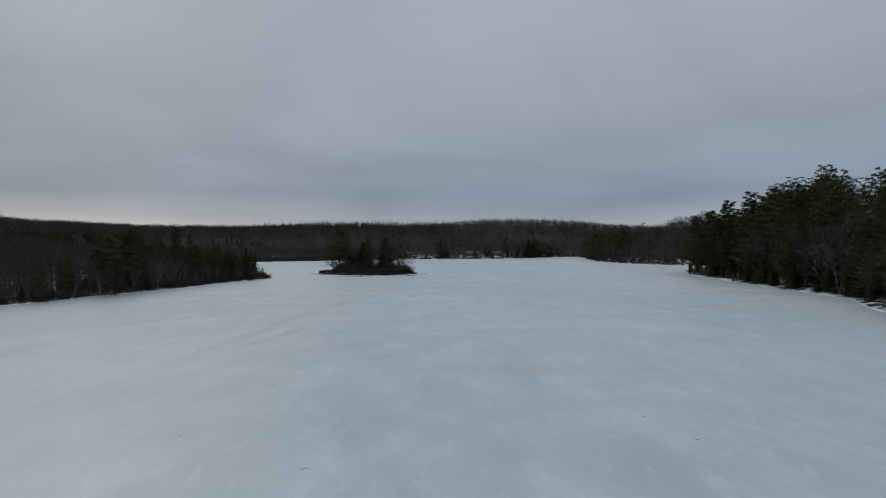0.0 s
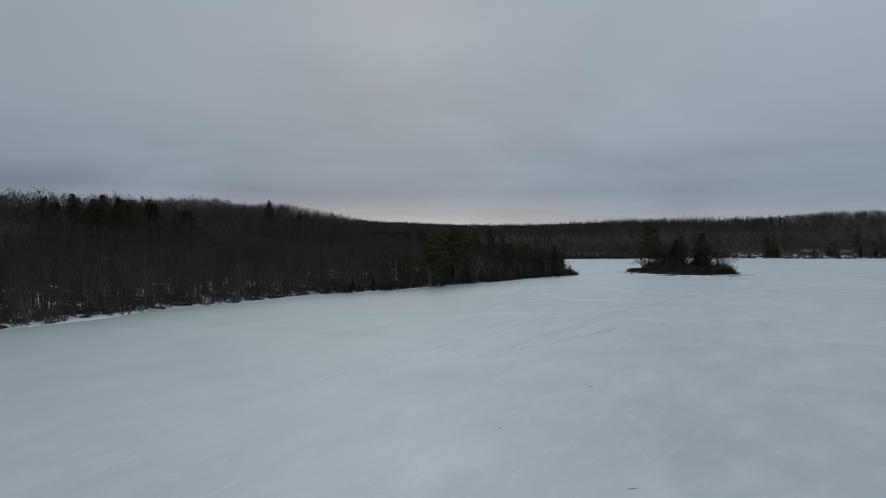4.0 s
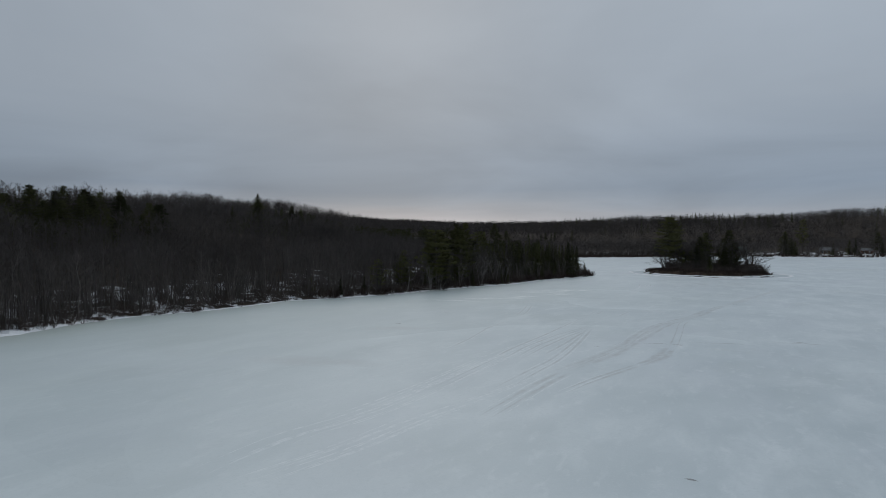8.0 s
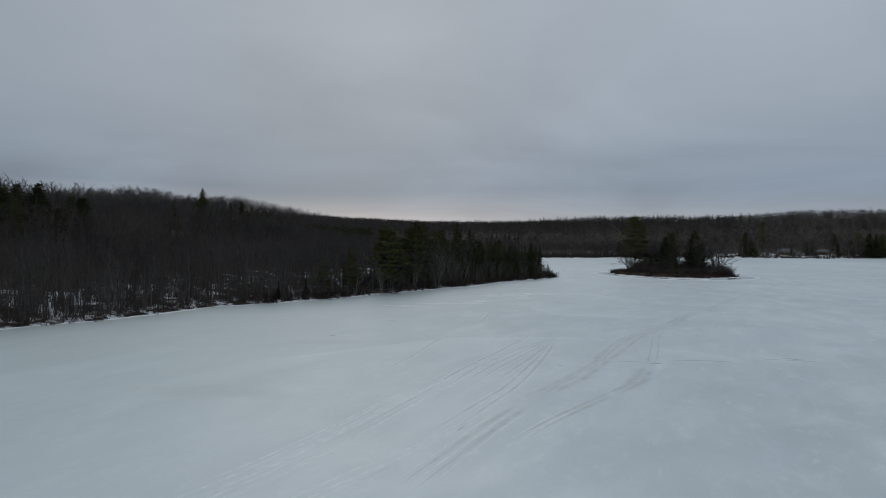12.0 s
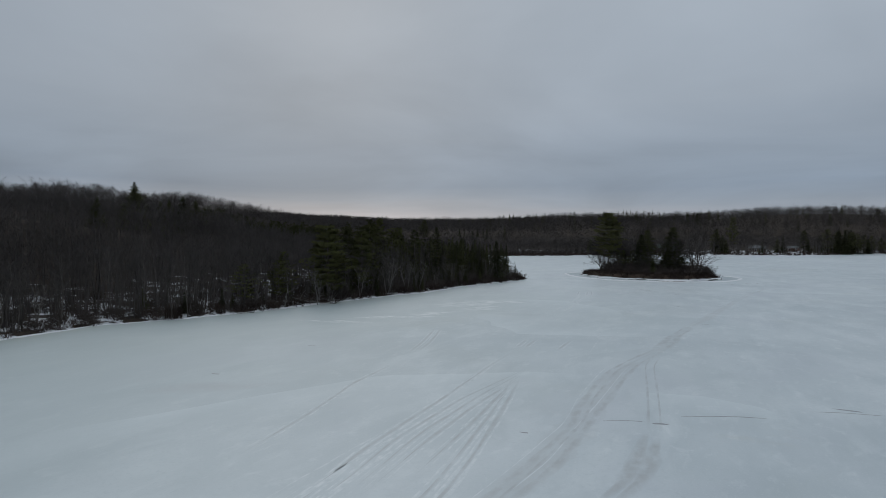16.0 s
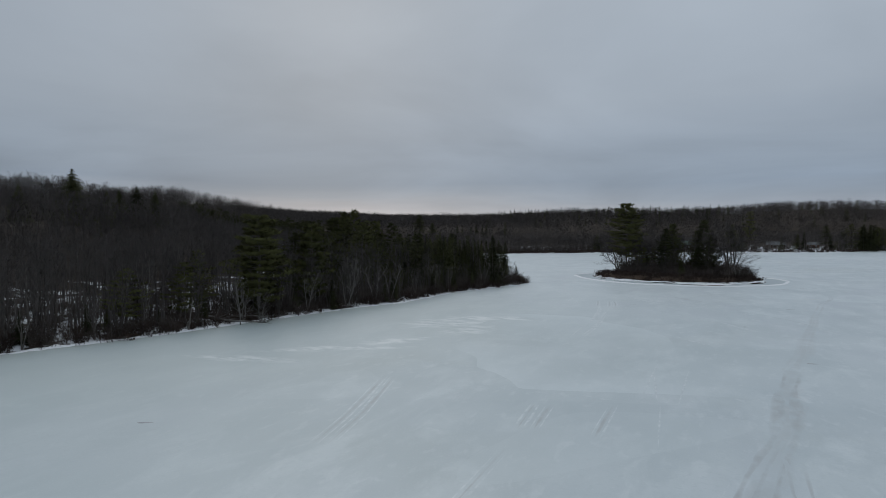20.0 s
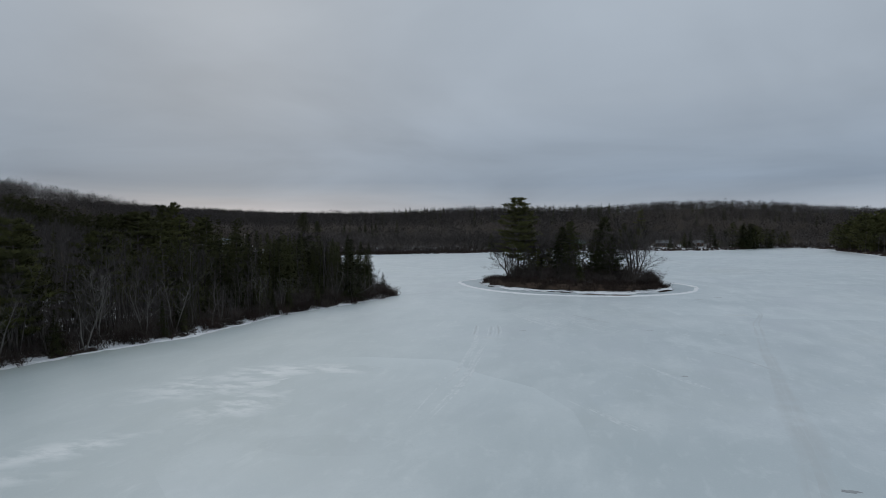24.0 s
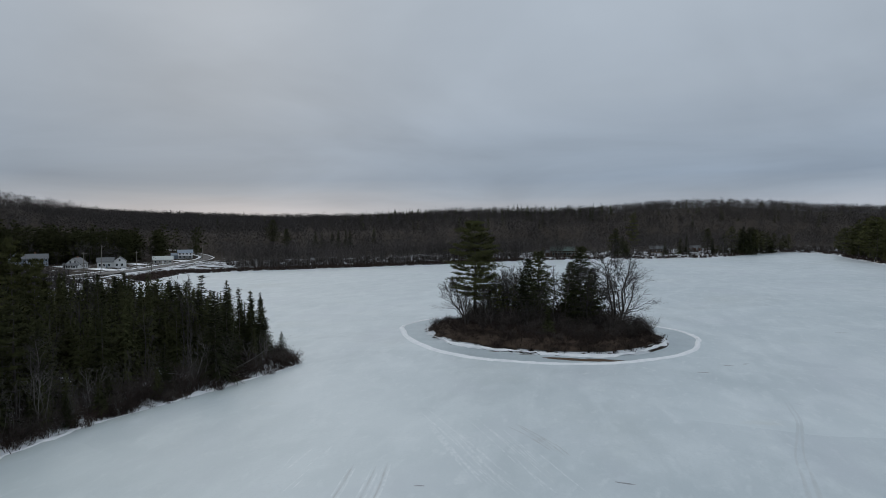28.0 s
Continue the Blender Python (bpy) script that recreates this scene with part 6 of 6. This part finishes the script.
def window_part(parent, x, y, z, w, h, axis="y", out=-1):
    """A framed window on a wall that faces out along x or y."""
    bm = bmesh.new()
    t, d = 0.1, 0.09

    def bar(u0, u1, z0, z1):
        lo, hi = sorted((0.0, out * d))
        if axis == "y":
            box(bm, x + u0, x + u1, y + lo, y + hi, z + z0, z + z1)
        else:
            box(bm, x + lo, x + hi, y + u0, y + u1, z + z0, z + z1)

    bar(-w / 2 - t, -w / 2, -t, h + t)
    bar(w / 2, w / 2 + t, -t, h + t)
    bar(-w / 2, w / 2, -t, 0)
    bar(-w / 2, w / 2, h, h + t)
    bar(-w / 2, w / 2, h * 0.5 - 0.03, h * 0.5 + 0.03)
    frame_ob = part("window", bm, M_TRIM, parent)
    bm = bmesh.new()
    lo, hi = sorted((out * 0.012, out * 0.05))
    if axis == "y":
        box(bm, x - w / 2, x + w / 2, y + lo, y + hi, z, z + h)
    else:
        box(bm, x + lo, x + hi, y - w / 2, y + w / 2, z, z + h)
    part("pane", bm, M_GLASS, frame_ob)
    return frame_ob


def gabled(parent, x0, x1, y0, y1, z0, eave, rise, ridge, wall, roof, snow=0.0):
    """Walls with gables and a roof of two slabs; ridge runs along 'x' or 'y'."""
    bm = bmesh.new()
    if ridge == "x":
        ym = (y0 + y1) / 2
        prof = [(y0, z0), (y1, z0), (y1, eave), (ym, eave + rise), (y0, eave)]
        a = [bm.verts.new((x0, u, z)) for u, z in prof]
        b = [bm.verts.new((x1, u, z)) for u, z in prof]
    else:
        xm = (x0 + x1) / 2
        prof = [(x0, z0), (x1, z0), (x1, eave), (xm, eave + rise), (x0, eave)]
        a = [bm.verts.new((u, y0, z)) for u, z in prof]
        b = [bm.verts.new((u, y1, z)) for u, z in prof]
    bm.faces.new(a)
    bm.faces.new(b[::-1])
    for i in range(5):
        bm.faces.new([a[i], b[i], b[(i + 1) % 5], a[(i + 1) % 5]])
    part("wall", bm, wall, parent)
    over, th = 0.45, 0.2
    for side in (-1, 1):
        bm = bmesh.new()
        if ridge == "x":
            half = (y1 - y0) / 2
            k = 1 + over / half
            e0 = (ym + side * half * k, eave + rise - rise * k)
            pts = [(x, *q) for x in (x0 - over, x1 + over) for q in ((ym, eave + rise + 0.02), e0, (e0[0], e0[1] + th), (ym, eave + rise + th + 0.02))]
        else:
            half = (x1 - x0) / 2
            k = 1 + over / half
            e0 = (xm + side * half * k, eave + rise - rise * k)
            pts = [(q[0], y, q[1]) for y in (y0 - over, y1 + over) for q in ((xm, eave + rise + 0.02), e0, (e0[0], e0[1] + th), (xm, eave + rise + th + 0.02))]
        vs = [bm.verts.new(p) for p in pts]
        for q in ((0, 1, 2, 3), (7, 6, 5, 4), (0, 4, 5, 1), (1, 5, 6, 2), (2, 6, 7, 3), (3, 7, 4, 0)):
            bm.faces.new([vs[i] for i in q])
        part("roof", bm, roof, parent)


def house_at(x, y, turn, label, sink=0.15):
    ob = empty("house", pose(x, y, height(x, y) - sink, 0, 0, turn))
    ob.scale = (0.76, 0.76, 0.8)
    return tagged(ob, label, "house", "lakeside houses")


def fill(parent, xs, y, z, w, h, axis="y", out=-1):
    for u in xs:
        if axis == "y":
            window_part(parent, u, y, z, w, h, axis, out)
        else:
            window_part(parent, y, u, z, w, h, axis, out)


# grey-blue house with a tall glazed gable and a long wing
h = house_at(-307, 394, 46, "large grey-blue clapboard house with tall gable windows")
gabled(h, -9, -2, -5, 6, 0, 5.2, 3.2, "y", M_BLUE, M_ROOF)
gabled(h, -2.0, 13, -2, 6, 0, 5.0, 2.8, "x", M_BLUE, M_ROOF)
fill(h, (-7.4, -5.5, -3.6), -5, 0.9, 1.3, 1.7)
fill(h, (-7.2, -5.5, -3.8), -5, 3.4, 1.2, 1.6)
window_part(h, -5.5, -5, 5.6, 1.4, 1.1)
fill(h, (0.5, 3.5, 6.5, 9.5, 12), -2, 1.0, 1.1, 1.4)
fill(h, (0.5, 3.5, 6.5, 9.5, 12), -2, 3.3, 1.0, 1.2)
box_part("chimney", h, M_BRICK, 5.2, 6.0, 2.2, 3.0, 6.5, 9.0)
box_part("deck", h, M_DECK, -8.5, -2.5, -8, -5.05, 0.5, 0.7)
# white cottage with a glazed porch
h = house_at(-270, 388, 22, "white gabled cottage with a glazed front porch")
gabled(h, -4.2, 4.2, -3, 8, 0, 3.3, 3.3, "y", M_WHITE, M_ROOF)
gabled(h, -4.6, 4.6, -6.2, -3.02, 0, 2.5, 0.9, "x", M_WHITE, M_ROOF)
fill(h, (-3.6, -2.15, -0.7, 0.75, 2.2, 3.6), -6.2, 1.0, 1.05, 1.15)
fill(h, (-1.4, 1.4), -3.02, 3.6, 0.9, 1.3)
fill(h, (0.0, 3.0, 6.0), 4.2, 1.0, 1.0, 1.3, "x", 1)
box_part("chimney", h, M_BRICK, -0.4, 0.4, 3.5, 4.3, 5.6, 7.6)
# white farmhouse with a rear ell
h = house_at(-259, 400, 40, "white two-storey house with dark windows")
gabled(h, -9, 0.5, -3.5, 3.5, 0, 3.8, 2.4, "x", M_WHITE, M_ROOF)
gabled(h, 0.52, 7.5, -5, 4, 0, 4.2, 2.4, "y", M_WHITE, M_ROOF)
fill(h, (-7.5, -5, -2.2), -3.5, 1.0, 1.1, 1.5)
box_part("door", h, M_BLUE, -4.0, -3.1, -3.56, -3.5, 0.2, 2.2)
fill(h, (2.3, 5.2), -5, 1.0, 1.2, 1.5)
fill(h, (4.0,), -5, 4.0, 1.0, 1.2)
fill(h, (-2, 1.5), 7.5, 1.2, 1.0, 1.4, "x", 1)
# tan ranch house with a pale roof
h = house_at(-262, 440, 38, "low tan house with a pale metal roof")
gabled(h, -7, 6.5, -4, 4, 0, 2.9, 2.3, "x", M_TAN, M_ROOFPALE)
fill(h, (-5.2, -2.5, 1.4, 4.4), -4, 1.0, 1.3, 1.2)
box_part("door", h, M_TRIM, -0.8, 0.2, -4.06, -4.0, 0.2, 2.2)
box_part("porch", h, M_DECK, -1.6, 1.0, -5.6, -4.08, 0.05, 0.25)
fill(h, (-1.5, 1.5), 6.5, 1.0, 1.0, 1.2, "x", 1)
# pale house with a blue-grey roof and a deck
h = house_at(-274, 473, 38, "pale house with a blue-grey roof and white deck")
gabled(h, -4, 7, -3.6, 3.6, 0, 4.6, 2.0, "x", M_WHITE, M_ROOFBLUE)
gabled(h, -9, -4.02, -3, 3, 0, 2.7, 1.5, "x", M_BLUE, M_ROOFBLUE)
fill(h, (-2.6, 0.0, 2.6, 5.4), -3.6, 3.0, 1.1, 1.2)
fill(h, (-2.6, 0.4, 5.0), -3.6, 0.7, 1.2, 1.4)
box_part("deck", h, M_TRIM, -4, 7, -6.2, -3.7, 2.2, 2.4)
for x in (-3.8, -0.2, 3.4, 6.8):
    box_part("post", h, M_TRIM, x, x + 0.16, -6.15, -6.0, 0, 3.3)
box_part("rail", h, M_TRIM, -4, 7, -6.18, -6.1, 3.2, 3.3)


def draped(name, line, width, mat, lift, label, category):
    line = np.array(line, float)
    seg = np.hypot(*np.diff(line, axis=0).T)
    at = np.r_[0, np.cumsum(seg)]
    s = np.linspace(0, at[-1], int(at[-1] / 2))
    x, y = np.interp(s, at, line[:, 0]), np.interp(s, at, line[:, 1])
    for _ in range(6):
        x[1:-1], y[1:-1] = (x[:-2] + 2 * x[1:-1] + x[2:]) / 4, (y[:-2] + 2 * y[1:-1] + y[2:]) / 4
    t = np.stack([np.gradient(x), np.gradient(y)], 1)
    t /= np.linalg.norm(t, axis=1, keepdims=True)
    cols = []
    for k in np.linspace(-1, 1, 7):
        px, py = x - t[:, 1] * k * width / 2, y + t[:, 0] * k * width / 2
        cols.append(np.c_[px, py, np.maximum(land(px, py), 0.1) + lift])
    v = np.stack(cols, 1)
    v[:, :, 2] = np.maximum(v[:, :, 2], v[:, 3:4, 2] - 0.1)
    n = len(x)
    i = np.arange((n - 1) * 7).reshape(n - 1, 7)[:, :6].ravel()
    ob = new(name, mesh_of(name, v.reshape(-1, 3), np.c_[i, i + 1, i + 8, i + 7], mat))
    return tagged(ob, label, category, kind="structure")


ROAD = [(-300, 492), (-280, 492), (-264, 484), (-258.5, 471.3), (-255, 450.8), (-250.7, 430.8), (-247, 411.5), (-239.3, 388.8), (-231, 368), (-222, 345), (-215, 320), (-212, 290)]
draped("road", ROAD, 5.0, M_ROAD, 0.16, "narrow salted lakeside road between snowy verges", "road")
draped("verge_snow", np.array(ROAD) + [-4.2, -1.3], 1.7, M_SNOW, 0.2, "ploughed snow bank beside the road", "snow")
draped("verge_snow", np.array(ROAD) + [4.0, 1.2], 1.1, M_SNOW, 0.12, "ploughed snow bank beside the road", "snow")
for x, y, a in ((-285, 398, 9), (-252, 384, 9), (-268, 426, 7), (-262, 458, 8)):
    draped("yard_snow", [(x - a, y + 4), (x, y), (x + a, y - 3)], 7, M_SNOW, 0.09, "patch of old snow in a yard", "snow")


def utility_pole(x, y, h, turn):
    ob = empty("utility_pole", pose(x, y, height(x, y) - 0.3, 0, 0, turn))
    s = Soup()
    s.cone((0, 0, 0), (0, 0, h), 0.17, 0.12, 8)
    soup_part("pole", s, M_POLE, ob)
    box_part("crossarm", ob, M_POLE, -1.2, 1.2, -0.2, -0.09, h - 0.75, h - 0.6)
    for u in (-1.05, -0.4, 0.4, 1.05):
        s = Soup()
        s.cone((u, -0.14, h - 0.6), (u, -0.14, h - 0.42), 0.05, 0.03, 6)
        soup_part("insulator", s, M_CONCRETE, ob)
    return tagged(ob, "grey wooden utility pole beside the road", "utility pole", "utility poles")


for x, y, hh, t in ((-224, 356, 13, 60), (-239, 393, 10, 60), (-253, 463, 10, 60), (-243, 366, 9, 60)):
    utility_pole(x, y, hh, t)

# ---------------------------------------------------------------- cabins and docks on the other shores
h = tagged(empty("cabin", pose(-45, 572, height(-45, 572) - 0.2, 0, 0, 5)), "brown lakeside cabin with a green metal roof and porch", "cabin", "far shore cabins")
gabled(h, -9, 7, -4, 4, 0, 4.2, 2.6, "x", M_LOG, M_ROOFGREEN)
gabled(h, -12, -9.02, -3, 3, 0, 3.0, 1.6, "x", M_LOG, M_ROOF)
fill(h, (-7, -4, -1, 2.4, 5), -4, 1.2, 1.4, 1.5)
box_part("porch", h, M_DECK, -8, 6.8, -6.8, -4.05, 0.6, 0.85)
for x in (-7.8, -3, 1.8, 6.5):
    box_part("post", h, M_DECK, x, x + 0.18, -6.7, -6.52, 0, 2.9)
box_part("porch_roof", h, M_ROOFGREEN, -8.3, 7.1, -7.1, -4.05, 2.9, 3.05)
h = tagged(empty("cabin", pose(22, 612, height(22, 612) - 0.2, 0, 0, -4)), "dark brown cabin under the trees of the far shore", "cabin", "far shore cabins")
gabled(h, -6.5, 6, -3.5, 3.5, 0, 3.2, 2.2, "x", M_LOG, M_ROOF)
fill(h, (-4.5, -1.5, 1.5, 4.2), -3.5, 1.0, 1.2, 1.3)
box_part("deck", h, M_DECK, -6, 5.8, -6, -3.55, 0.5, 0.7)
for x in (-5.9, -2, 2, 5.6):
    box_part("post", h, M_DECK, x, x + 0.16, -5.95, -5.8, 0, 1.7)
box_part("rail", h, M_DECK, -6, 5.8, -5.98, -5.9, 1.6, 1.7)
h = tagged(empty("cabin", pose(52, 648, height(52, 648) - 0.2, 0, 0, -15)), "small red-brown cabin among bare trees", "cabin", "far shore cabins")
gabled(h, -4, 4, -3, 3, 0, 2.8, 1.8, "x", M_RED, M_ROOF)
fill(h, (-2.3, 2.2), -3, 1.0, 1.1, 1.2)
box_part("door", h, M_DECK, -0.5, 0.5, -3.06, -3.0, 0.1, 2.1)

h = tagged(empty("boat_dock", pose(100.6, 209.5, 0.0, 0, 0, 75)), "red-brown timber dock frame pulled up on the shore", "dock")
for x in (-1.5, 1.4):
    for y in (-0.8, 0.8):
        box_part("post", h, M_RED, x, x + 0.16, y - 0.08, y + 0.08, 0, 2.3)
for y in (-0.8, 0.8):
    box_part("beam", h, M_RED, -1.7, 1.75, y - 0.07, y + 0.07, 2.3, 2.48)
    box_part("brace", h, M_RED, -1.34, 1.4, y - 0.05, y + 0.05, 0.9, 1.02)
for i in range(9):
    box_part("slat", h, M_RED, -1.6 + i * 0.37, -1.3 + i * 0.37, -1.0, 1.0, 0.62, 0.68)
h = tagged(empty("dock", pose(124.5, 519, 0.02, 0, 0, 80)), "pale stacked dock sections on the far bank", "dock")
for k in range(2):
    for i in range(8):
        box_part("board", h, M_DECK, -1.9 + i * 0.48, -1.5 + i * 0.48, -1, 1, 0.45 + 0.5 * k, 0.5 + 0.5 * k)
    for y in (-0.9, 0.9):
        box_part("rail", h, M_DECK, -2, 2, y - 0.06, y + 0.06, 0.0 + 0.5 * k, 0.44 + 0.5 * k)
